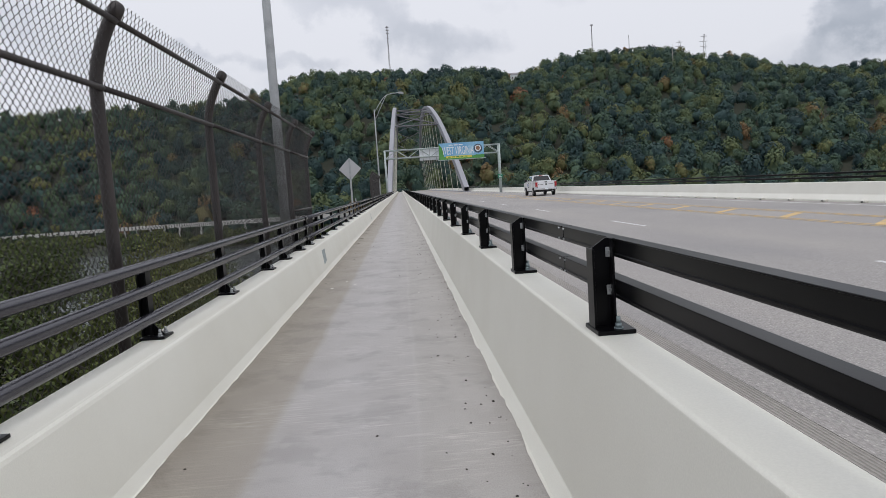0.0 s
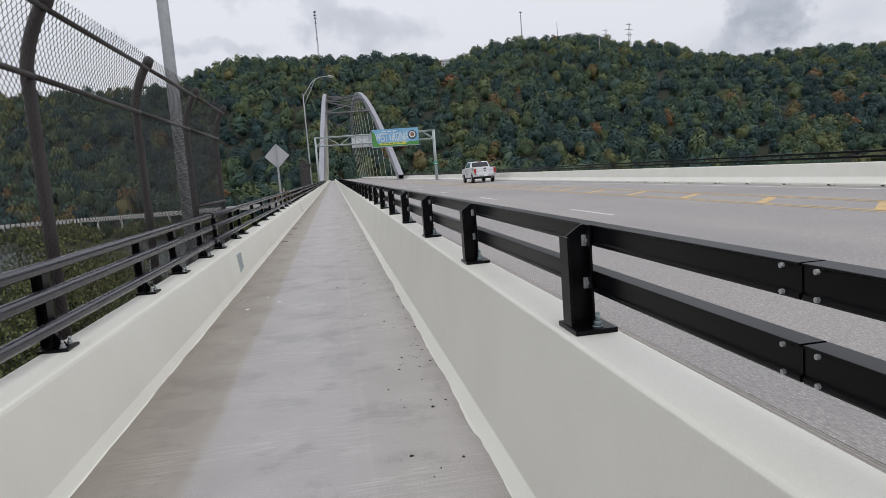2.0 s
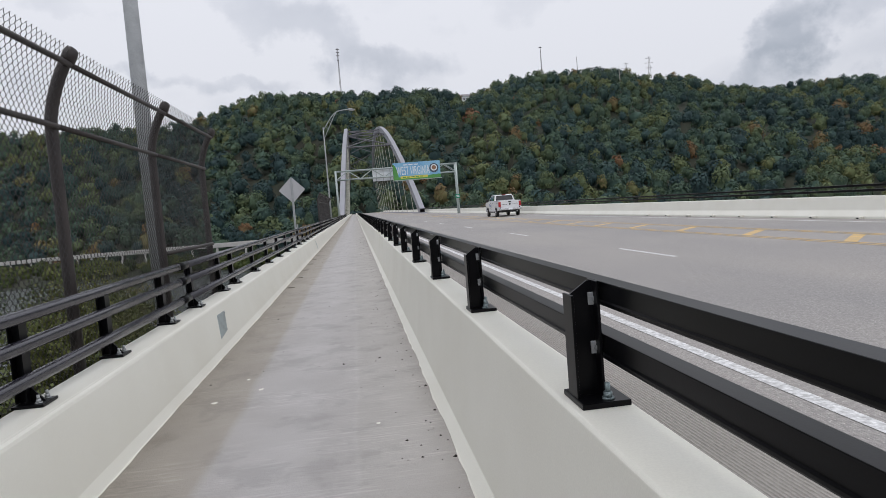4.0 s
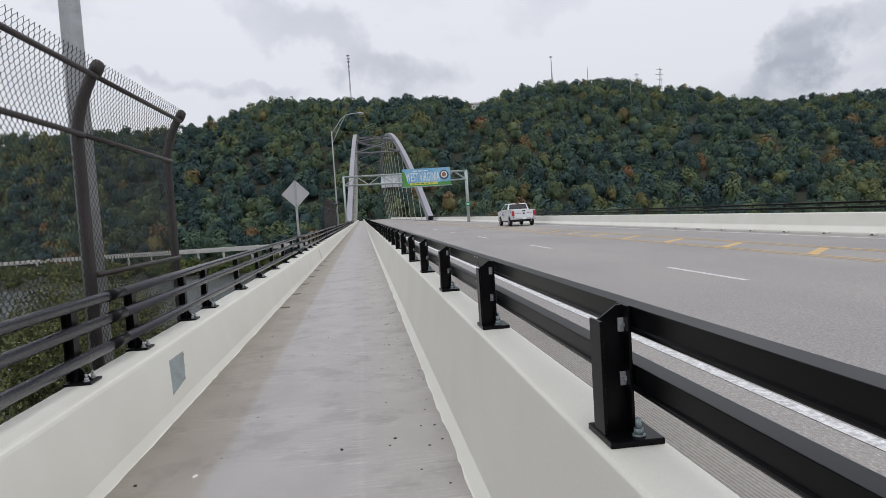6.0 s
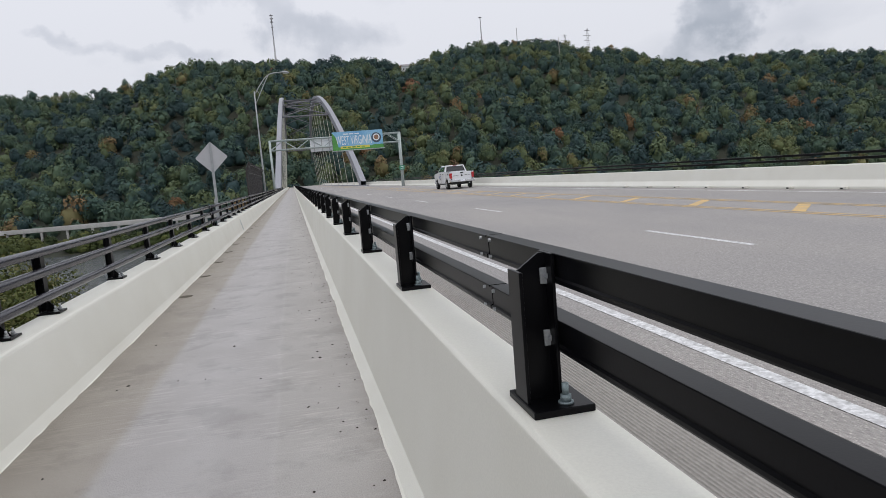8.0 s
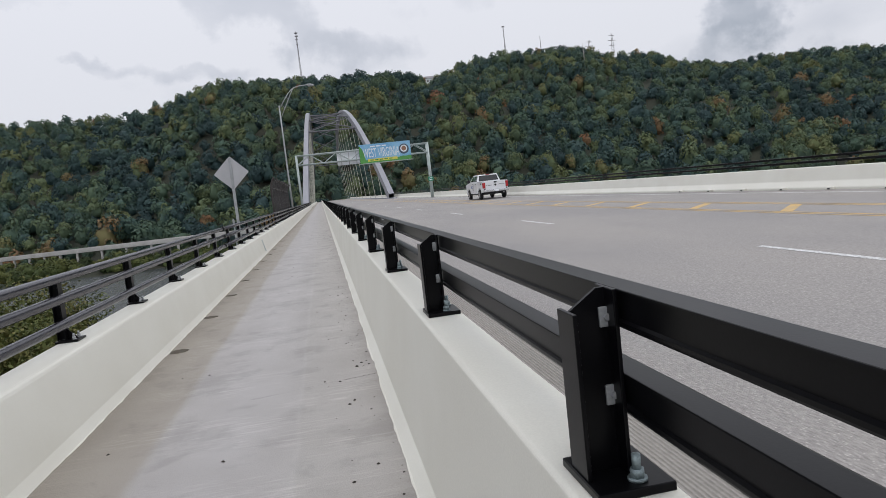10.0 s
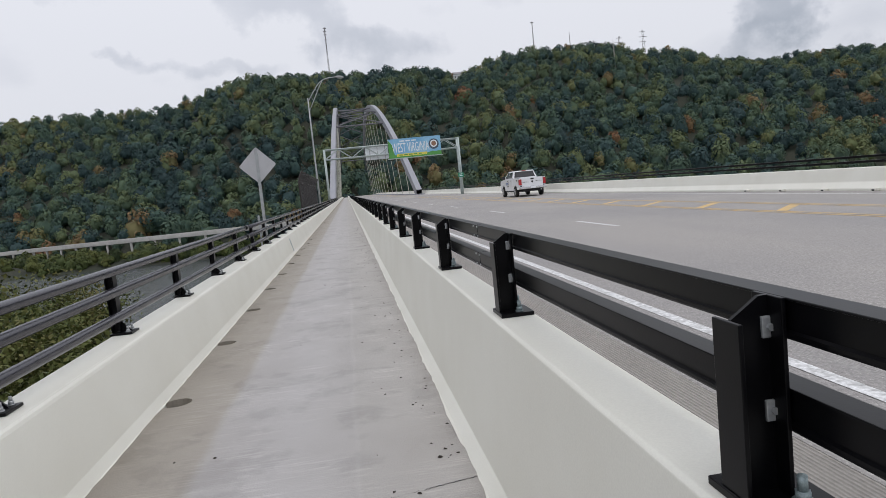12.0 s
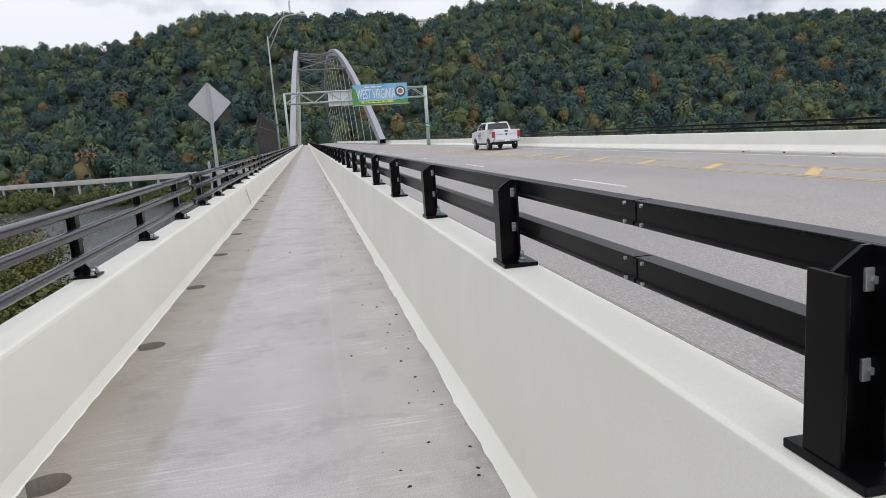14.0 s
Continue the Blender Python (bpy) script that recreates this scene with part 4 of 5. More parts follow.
ground()
wt = pydata("water", [(-2600, 100, -22), (2800, 100, -22), (2800, 352, -22), (-2600, 352, -22)], [(0, 1, 2, 3)], M_WATER)
tagged(wt, "dark rippled river water below the bridge", "water", kind="structure")


# ---------------------------------------------------------------- foliage
def crown_template(rng, lobes, leaves, leaf, core=0.62):
    """A crown of unit radius: lobes of small leaf clumps round a dark core. Vertices, triangles and a shade for each vertex."""
    cs, rs = [], []
    for k in range(lobes):
        a = 2.4 * k + rng.uniform(-0.5, 0.5)
        zc = 0.55 if k == 0 else rng.uniform(-0.55, 0.5)
        rr = rng.uniform(0.0, 0.15) if k == 0 else rng.uniform(0.30, 0.66) * math.sqrt(1 - zc * zc * 0.9)
        cs.append((rr * math.cos(a), rr * math.sin(a), zc))
        rs.append(rng.uniform(0.26, 0.52))
    cs, rs = np.array(cs), np.array(rs)
    which = rng.choice(lobes, leaves, p=rs ** 2 / np.sum(rs ** 2))
    d = rng.normal(size=(leaves, 3))
    d /= np.linalg.norm(d, axis=1)[:, None]
    d[:, 2] = np.where(d[:, 2] < -0.25, -d[:, 2], d[:, 2])
    p = cs[which] + d * (rs[which] * rng.uniform(0.80, 1.12, leaves))[:, None]
    out = p / np.linalg.norm(p, axis=1)[:, None]
    nrm = d + out * 0.5 + rng.normal(size=(leaves, 3)) * 0.34
    nrm /= np.linalg.norm(nrm, axis=1)[:, None]
    u = np.cross(nrm, rng.normal(size=(leaves, 3)))
    u /= np.linalg.norm(u, axis=1)[:, None]
    w = np.cross(nrm, u)
    s = leaf * rng.uniform(0.55, 1.45, leaves)[:, None]
    asp = rng.uniform(0.65, 1.2, leaves)[:, None]
    verts = np.stack([p - u * s, p + u * s * 0.8 - w * s * asp * 0.7, p + u * s * 0.3 + w * s * asp], 1).reshape(-1, 3)
    tris = np.arange(leaves * 3).reshape(-1, 3)
    lobe_tone = rng.uniform(-0.07, 0.07, lobes)
    shade = np.repeat(lobe_tone[which] + rng.uniform(-0.05, 0.05, leaves), 3)
    phi = (1 + 5 ** 0.5) / 2
    ico = np.array([(-1, phi, 0), (1, phi, 0), (-1, -phi, 0), (1, -phi, 0), (0, -1, phi), (0, 1, phi), (0, -1, -phi), (0, 1, -phi), (phi, 0, -1), (phi, 0, 1), (-phi, 0, -1), (-phi, 0, 1)]) / 1.902
    fs = np.array([(0, 11, 5), (0, 5, 1), (0, 1, 7), (0, 7, 10), (0, 10, 11), (1, 5, 9), (5, 11, 4), (11, 10, 2), (10, 7, 6), (7, 1, 8), (3, 9, 4), (3, 4, 2), (3, 2, 6), (3, 6, 8), (3, 8, 9), (4, 9, 5), (2, 4, 11), (6, 2, 10), (8, 6, 7), (9, 8, 1)])
    verts = np.concatenate([verts, ico * core * rng.uniform(0.8, 1.15, (12, 1))])
    return verts, np.concatenate([tris, fs + leaves * 3]), np.concatenate([shade, np.full(12, -0.1)])


def plant(name, places, radii, heights, tones, templates, material, label, category):
    """Many crowns in one mesh."""
    rng = np.random.default_rng(5)
    V, T, C = [], [], []
    base = 0
    pick = rng.integers(0, len(templates), len(places))
    for k, (v, t, shade) in enumerate(templates):
        sel = np.where(pick == k)[0]
        if not len(sel):
            continue
        a = rng.uniform(0, 2 * math.pi, len(sel))
        ca, sa = np.cos(a)[:, None], np.sin(a)[:, None]
        x = (v[None, :, 0] * ca - v[None, :, 1] * sa) * radii[sel][:, None] + places[sel, 0][:, None]
        y = (v[None, :, 0] * sa + v[None, :, 1] * ca) * radii[sel][:, None] + places[sel, 1][:, None]
        z = v[None, :, 2] * heights[sel][:, None] + places[sel, 2][:, None]
        n = v.shape[0]
        off = (base + np.arange(len(sel)) * n)[:, None, None]
        V.append(np.stack([x, y, z], -1).reshape(-1, 3))
        T.append((t[None] + off).reshape(-1, 3))
        # turned crowns keep to their own colour, green ones stay below the autumn tones
        tn = tones[sel][:, None] + shade[None] * np.where(tones[sel] > 0.865, 0.3, 1.0)[:, None]
        C.append(np.clip(tn, 0, np.where(tones[sel] > 0.865, 1.0, 0.87)[:, None]).reshape(-1))
        base += n * len(sel)
    me = bpy.data.meshes.new(name)
    fill_mesh(me, np.concatenate(V), np.zeros((0, 4), int), np.concatenate(T), np.concatenate(C))
    return tagged(link_mesh(name, me, material), label, category, kind="stuff")


def forest():
    rng = np.random.default_rng(11)
    pts = []
    y = 358.0
    while y < 735:
        step = 7.9 + 1.5 * (y - 360) / 360
        for u in np.arange(-540, 800, step * 700 / y):
            x = u * y / 700 + rng.uniform(-0.45, 0.45) * step
            yy = y + rng.uniform(-0.5, 0.5) * step * 1.5
            if yy > road_y(x) + 12:
                pts.append((x, yy))
        y += step * 1.45
    P = np.array(pts)
    n = len(P)
    low = np.clip((road_y(P[:, 0]) + 110 - P[:, 1]) / 100, 0, 1)
    crest = np.clip((P[:, 1] - 675) / 25, 0, 1)
    r = rng.uniform(4.9, 7.9, n) * rng.choice([0.72, 1.0, 1.0, 1.3], n) * (1 - 0.25 * crest)
    h = r * rng.uniform(1.0, 1.5, n)
    z = land(P[:, 0], P[:, 1]) + TREE_H * rng.uniform(0.3, 1.15, n) - h * 0.6 + crest * rng.uniform(-3.0, 1.5, n)
    # stands of like trees; west side toned darker low, lighter high; warmer foot
    patch = 0.5 + 0.5 * np.sin(P[:, 0] * 0.018 + 1.1) * np.sin(P[:, 1] * 0.016 + P[:, 0] * 0.009)
    upper = np.clip((P[:, 1] - 420) / 260, 0, 1)
    west = np.clip((60 - P[:, 0]) / 320, 0, 1)
    tone = np.clip(0.04 + rng.beta(1.3, 1.9, n) * 0.86 + 0.22 * (patch - 0.5) + 0.34 * west * (upper - 0.55) + 0.12 * low * rng.random(n), 0, 0.86)
    odd = rng.random(n) < 0.017 + 0.11 * low * (0.4 + patch)
    tone = np.where(odd, rng.uniform(0.87, 0.975, n), tone)
    tone = np.where(rng.random(n) < 0.0010, 1.0, tone)
    temps = [crown_template(rng, int(rng.integers(8, 13)), 520, 0.092) for _ in range(16)]
    return plant("forest", np.stack([P[:, 0], P[:, 1], z], 1), r, h, tone, temps, M_LEAF, "dense mixed forest with first orange autumn crowns", "forest")


forest()


def bank_growth():
    rng = np.random.default_rng(23)
    pts = []
    for _ in range(420):
        x = rng.uniform(-330, -20)
        y = 343 + rng.uniform(0, 1) * max(6.0, float(road_y(x)) - 350)
        pts.append((x, y, float(land(x, y)) + 1.2, rng.uniform(2.0, 5.2)))
    for _ in range(170):
        x, y = rng.uniform(-90, -12), rng.uniform(30, 120)
        if y > 30 - 0.9 * (x + 12) * 0.2:
            pts.append((x, y, float(land(x, y)) + 1.2, rng.uniform(1.2, 2.8)))
    for _ in range(90):
        x, y = rng.uniform(-60, -9), rng.uniform(2, 45)
        pts.append((x, y, float(land(x, y)) + 1.5, rng.uniform(1.0, 2.4)))
    A = np.array(pts)
    temps = [crown_template(rng, 7, 420, 0.11) for _ in range(5)]
    tone = np.clip(rng.beta(2, 2, len(A)), 0, 0.86)
    return plant("undergrowth", A[:, :3], A[:, 3], A[:, 3] * rng.uniform(0.8, 1.2, len(A)), tone, temps, M_BUSH, "yellow-green bushes along the river banks", "bushes")


bank_growth()


def tree(x, y, z, height, spread, seed, tone):
    """A tree with trunk, limbs and a crown of small leaves."""
    rng = np.random.default_rng(seed)
    t = empty("tree", (x, y, z), "leafy riverside tree turning yellow-green", "tree", "riverside trees")
    bm = bmesh.new()
    add_tube(bm, [(0, 0, -0.5), (0.1, 0.05, height * 0.3), (-0.05, 0.1, height * 0.6), (0.05, 0, height * 0.92)], [0.24, 0.19, 0.12, 0.03], 8)
    tips = []
    for k in range(13):
        a = 2.4 * k + rng.uniform(-0.3, 0.3)
        h0 = height * rng.uniform(0.3, 0.8)
        ln = spread * rng.uniform(0.55, 1.0) * (1.15 - h0 / height * 0.6)
        mid = (math.cos(a) * ln * 0.5, math.sin(a) * ln * 0.5, h0 + ln * 0.35)
        tip = (math.cos(a) * ln, math.sin(a) * ln, h0 + ln * 0.5)
        add_tube(bm, [(0, 0, h0), mid, tip], [0.08, 0.05, 0.015], 5)
        tips += [mid, tip]
    tips.append((0, 0, height * 0.95))
    part("trunk", bm, M_BARK, t, "grey-brown trunk with limbs")
    V, Q, C = [], [], []
    per = 300
    for tip in tips:
        c = np.array(tip)
        p = c + rng.normal(size=(per, 3)) * spread * 0.20
        nrm = rng.normal(size=(per, 3)) + np.array([0, 0, 0.7])
        nrm /= np.linalg.norm(nrm, axis=1)[:, None]
        u = np.cross(nrm, rng.normal(size=(per, 3)))
        u /= np.linalg.norm(u, axis=1)[:, None]
        w = np.cross(nrm, u)
        s = rng.uniform(0.08, 0.18, per)[:, None]
        V.append(np.stack([p - u * s, p - w * s * 0.6, p + u * s, p + w * s * 0.6], 1).reshape(-1, 3))
        C.append(np.full(per * 4, np.clip(tone + rng.normal() * 0.12, 0, 1)))
    V = np.concatenate(V)
    me = bpy.data.meshes.new("crown")
    fill_mesh(me, V, np.arange(len(V)).reshape(-1, 4), None, np.concatenate(C))
    link_mesh("crown", me, M_BUSH, t, "loose crown of small leaves")


TREES = [(-9.5, 6.0, 8.5, 3.0, 0.45), (-13.0, 11.0, 8.8, 3.2, 0.6), (-8.5, 16.0, 8.0, 2.8, 0.4), (-16.0, 20.0, 9.5, 3.4, 0.55), (-11.0, 25.0, 9.6, 3.2, 0.65),
         (-20.0, 32.0, 11.0, 3.8, 0.5), (-14.5, 39.0, 10.6, 3.4, 0.75), (-26.0, 46.0, 12.2, 4.4, 0.45), (-18.0, 51.0, 12.2, 4.2, 0.8), (-30.0, 24.0, 10.5, 3.9, 0.5),
         (-26.0, 77.0, 12.2, 4.6, 0.75), (-21.0, 72.0, 11.0, 4.0, 0.8), (-33.0, 80.0, 12.4, 4.6, 0.6), (-44.0, 86.0, 14.5, 5.2, 0.35), (-23.0, 62.0, 11.8, 4.2, 0.6),
         (-38.0, 70.0, 13.8, 5.0, 0.3), (-10.5, 44.0, 9.6, 3.4, 0.6), (-8.2, 34.0, 9.4, 3.0, 0.5)]
for k, (x, y, h, sp, tn) in enumerate(TREES):
    tree(x, y, float(land(x, y)), h, sp, 40 + k, tn)


# ---------------------------------------------------------------- road along the far bank
def bank_road():
    g = empty("bank_road", (-120, 376, -14), "pale concrete-walled road along the far river bank", "road")
    pts = [Vector((x, y, -12.6 + max(0.0, -260 - x) * 0.045 + 3.2 * min(1.0, max(0.0, (x + 260) / 170)))) for x, y in ROAD_PTS[:8]]
    fine = []
    for a, b in zip(pts, pts[1:]):
        n = max(2, int((b - a).length / 12))
        fine += [a.lerp(b, i / n) for i in range(n)]
    fine.append(pts[-1])
    o = Vector((-120, 376, -14))
    for name, off, z0, z1, th, mm in (("deck", 0.0, -1.6, -0.6, 9.0, M_BARRIER), ("near_wall", -4.6, -1.4, 0.35, 0.3, M_BARRIER), ("far_wall", 4.6, -0.6, 0.45, 0.3, M_BARRIER)):
        bm = bmesh.new()
        prev = None
        for i, p in enumerate(fine):
            d = (fine[min(i + 1, len(fine) - 1)] - fine[max(i - 1, 0)]).normalized()
            s = Vector((-d.y, d.x, 0))
            c = p + s * off - o
            ring = [bm.verts.new(c + s * a * th / 2 + Vector((0, 0, z))) for a, z in ((-1, z0), (1, z0), (1, z1), (-1, z1))]
            if prev:
                for k in range(4):
                    bm.faces.new((prev[k], prev[(k + 1) % 4], ring[(k + 1) % 4], ring[k]))
            prev = ring
        bmesh.ops.recalc_face_normals(bm, faces=bm.faces)
        part(name, bm, mm, g)
    for i, p in enumerate(fine):
        if i < len(fine) - 1:
            d = (fine[min(i + 1, len(fine) - 1)] - fine[max(i - 1, 0)]).normalized()
            c = p + Vector((-d.y, d.x, 0)) * -4.0 - o
            part("pier", box((c.x - 0.5, c.y - 0.5, -9.0), (c.x + 0.5, c.y + 0.5, c.z - 1.2)), M_BARRIER, g)
    return g


bank_road()

# ---------------------------------------------------------------- masts on the ridge
M_MAST = mat("mast_steel", (0.30, 0.29, 0.30), 0.6, metal=0.3, vary=0.1, scale=0.3, fine=3, bump=0)


def mast(name, u, z0, z1, width, label, category, arms=()):
    x, y = u, 706.0
    m = empty(name, (x, y, z0), label, category, "ridge masts")
    h = z1 - z0
    for a, b in ((-1, -1), (1, -1), (0, 1)):
        part("leg", tube([(a * width, b * width, 0), (a * width * 0.25, b * width * 0.25, h)], 0.16, 5), M_MAST, m)
    bm = bmesh.new()
    n = max(4, int(h / 4))
    for k in range(n):
        f0, f1 = 1 - 0.75 * k / n, 1 - 0.75 * (k + 1) / n
        add_tube(bm, [(-width * f0, -width * f0, h * k / n), (width * f1, -width * f1, h * (k + 1) / n)], 0.09, 4)
        add_tube(bm, [(width * f0, -width * f0, h * k / n), (0, width * f1, h * (k + 1) / n)], 0.09, 4)
    part("lattice", bm, M_MAST, m)
    for z, w in arms:
        part("antenna", box((-w, -0.5, h * z - 0.5), (w, 0.5, h * z + 0.5), 0.1), M_MAST, m)
    return m


mast("radio_mast", -2.3, 108, 169.5, 0.9, "slim grey lattice radio mast on the ridge", "mast", ((0.98, 1.6), (0.93, 1.5), (0.88, 1.4), (0.8, 1.0)))
mast("radio_mast", 211.5, 118, 160.5, 0.7, "grey radio mast with antennas on the ridge", "mast", ((0.98, 1.5), (0.5, 0.8)))
mast("radio_mast", 251.0, 120, 147.5, 0.35, "thin grey pole mast on the ridge", "mast")
for u, zt in ((305.4, 139.0), (332.1, 144.0)):
    p = mast("power_pylon", u, 104, zt, 2.4, "grey lattice power pylon on the ridge", "pylon")
    h = zt - 104
    for f, w in ((0.95, 3.2), (0.82, 4.6), (0.69, 3.6)):
        part("crossarm", box((-w, -0.25, h * f - 0.2), (w, 0.25, h * f + 0.2)), M_MAST, p)
hs = empty("house", (124.7, 690, 102), "pale house among the trees on the ridge", "house")
part("wall", box((-5, -4, 0), (5, 4, 8.0)), M_WHITE, hs)
rb = bmesh.new()
rv = [rb.verts.new(c) for c in ((-5.6, -4.6, 8), (5.6, -4.6, 8), (5.6, 4.6, 8), (-5.6, 4.6, 8), (-5.6, 0, 10.6), (5.6, 0, 10.6))]
for f in ((0, 1, 5, 4), (2, 3, 4, 5), (0, 4, 3), (1, 2, 5), (0, 3, 2, 1)):
    rb.faces.new([rv[i] for i in f])
part("roof", rb, M_MAST, hs)
for x in (-3, 0, 3):
    part("window", box((x - 0.7, -4.06, 4.2), (x + 0.7, -4.0, 6.0)), M_BLACK, hs)
M_SNAG = mat("dead_wood", (0.42, 0.40, 0.37), 0.9, vary=0.2, scale=2, fine=20, bump=0.2)
sn = empty("dead_tree", (253, 600, float(land(253, 600))), "bare pale dead tree standing in the forest", "tree")
part("trunk", tube([(0, 0, 0), (0.2, 0, 9), (-0.1, 0, 17), (0.1, 0, 22)], [0.45, 0.4, 0.28, 0.08], 7), M_SNAG, sn)
for a, z in ((1, 12), (-1, 15), (1, 17)):
    part("limb", tube([(0, 0, z), (a * 1.6, 0, z + 2.2)], [0.15, 0.04], 5), M_SNAG, sn)


# ---------------------------------------------------------------- small things on the walkway and road
def debris():
    rnd = random.Random(9)
    vs, fs = [], []
    for k in range(420):
        y = rnd.uniform(0.5, 46)
        x = 1.08 - abs(rnd.gauss(0, 0.20)) if rnd.random() < 0.82 else rnd.uniform(-1.0, 1.0)
        s = rnd.uniform(0.004, 0.012) if rnd.random() < 0.85 else rnd.uniform(0.012, 0.02)
        n = rnd.randint(4, 6)
        b = len(vs)
        a0 = rnd.uniform(0, 6.28)
        vs.append((x, y, 0.002 + s * 0.5))
        for i in range(n):
            a = a0 + 6.283 * i / n
            r = s * rnd.uniform(0.5, 1.3)
            vs.append((x + r * math.cos(a), y + r * 1.2 * math.sin(a), 0.0015))
        fs += [(b, b + 1 + i, b + 1 + (i + 1) % n) for i in range(n)]
    d = pydata("debris", vs, fs, M_DEBRIS)
    return tagged(d, "dark crumbs and leaf bits scattered on the walkway", "debris", kind="stuff")


debris()


def crack(name, pts, w, parent, material):
    vs, fs = [], []
    rnd = random.Random(4)
    n = 60
    for i in range(n + 1):
        t = i / n * (len(pts) - 1)
        k = min(int(t), len(pts) - 2)
        f = t - k
        x = pts[k][0] * (1 - f) + pts[k + 1][0] * f
        y = pts[k][1] * (1 - f) + pts[k + 1][1] * f + rnd.uniform(-0.006, 0.006)
        h = w * rnd.uniform(0.2, 1.0)
        vs += [(x, y - h, 0.0015), (x, y + h, 0.0015)]
        if i:
            a = 2 * i
            fs.append((a - 2, a - 1, a + 1, a))
    return pydata(name, vs, fs, material, parent)


rnd = random.Random(31)
for x, y, r in ((-0.42, 11.3, 0.035), (-0.78, 11.0, 0.03), (-0.60, 11.75, 0.022), (0.62, 9.9, 0.02)):
    flake_v = [(x + r * rnd.uniform(0.6, 1.2) * math.cos(a), y + 1.3 * r * rnd.uniform(0.6, 1.2) * math.sin(a), 0.003) for a in (0, 0.9, 1.9, 2.8, 3.9, 5.1)]
    fl = pydata("paint_flake", flake_v, [tuple(range(6))], M_PAINT)
    tagged(fl, "pale flake of paint lying on the walkway", "flake", "paint flakes")
crack("crack", [(0.05, 17.72), (0.27, 17.76)], 0.0045, walk_ob, M_DARK)
crack("crack", [(0.30, 17.77), (0.78, 17.87)], 0.0014, walk_ob, M_DARK)
crack("crack", [(0.80, 17.87), (0.93, 17.90), (1.09, 17.93)], 0.006, walk_ob, M_DARK)
for k in range(10):
    dg = empty("drain_block", (16.03, 19.5 + 2.134 * k, 0.08), "small white block at the foot of the barrier", "block", "drain blocks")
    part("block", box((-0.10, -0.14, 0), (0.05, 0.14, 0.09), 0.02), M_PAINT, dg)
    part("drain_slot", box((-0.105, -0.05, 0.01), (-0.10, 0.05, 0.05)), M_DARK, dg)


# ---------------------------------------------------------------- pickup truck
M_CAR = mat("white_car_paint", (0.72, 0.73, 0.75), 0.22, vary=0.02, scale=1, fine=30, bump=0, spec=0.6)
M_GLASS = mat("tinted_glass", (0.012, 0.014, 0.016), 0.06, vary=0.05, scale=1, fine=5, bump=0, spec=0.8)
M_TYRE = mat("tyre_rubber", (0.018, 0.018, 0.018), 0.85, vary=0.15, scale=4, fine=60, bump=0.2)
M_RIM = mat("alloy_rim", (0.45, 0.45, 0.46), 0.35, metal=0.8, vary=0.06, scale=4, fine=40, bump=0)
M_LIGHTRED = mat("red_lamp_glass", (0.42, 0.02, 0.025), 0.2, vary=0.05, scale=4, fine=40, bump=0, spec=0.7)
M_TRIM = mat("black_plastic", (0.02, 0.02, 0.021), 0.6, vary=0.1, scale=4, fine=60, bump=0.05)
M_CHROME = mat("chrome", (0.62, 0.63, 0.65), 0.18, metal=0.9, vary=0.04, scale=3, fine=30, bump=0)


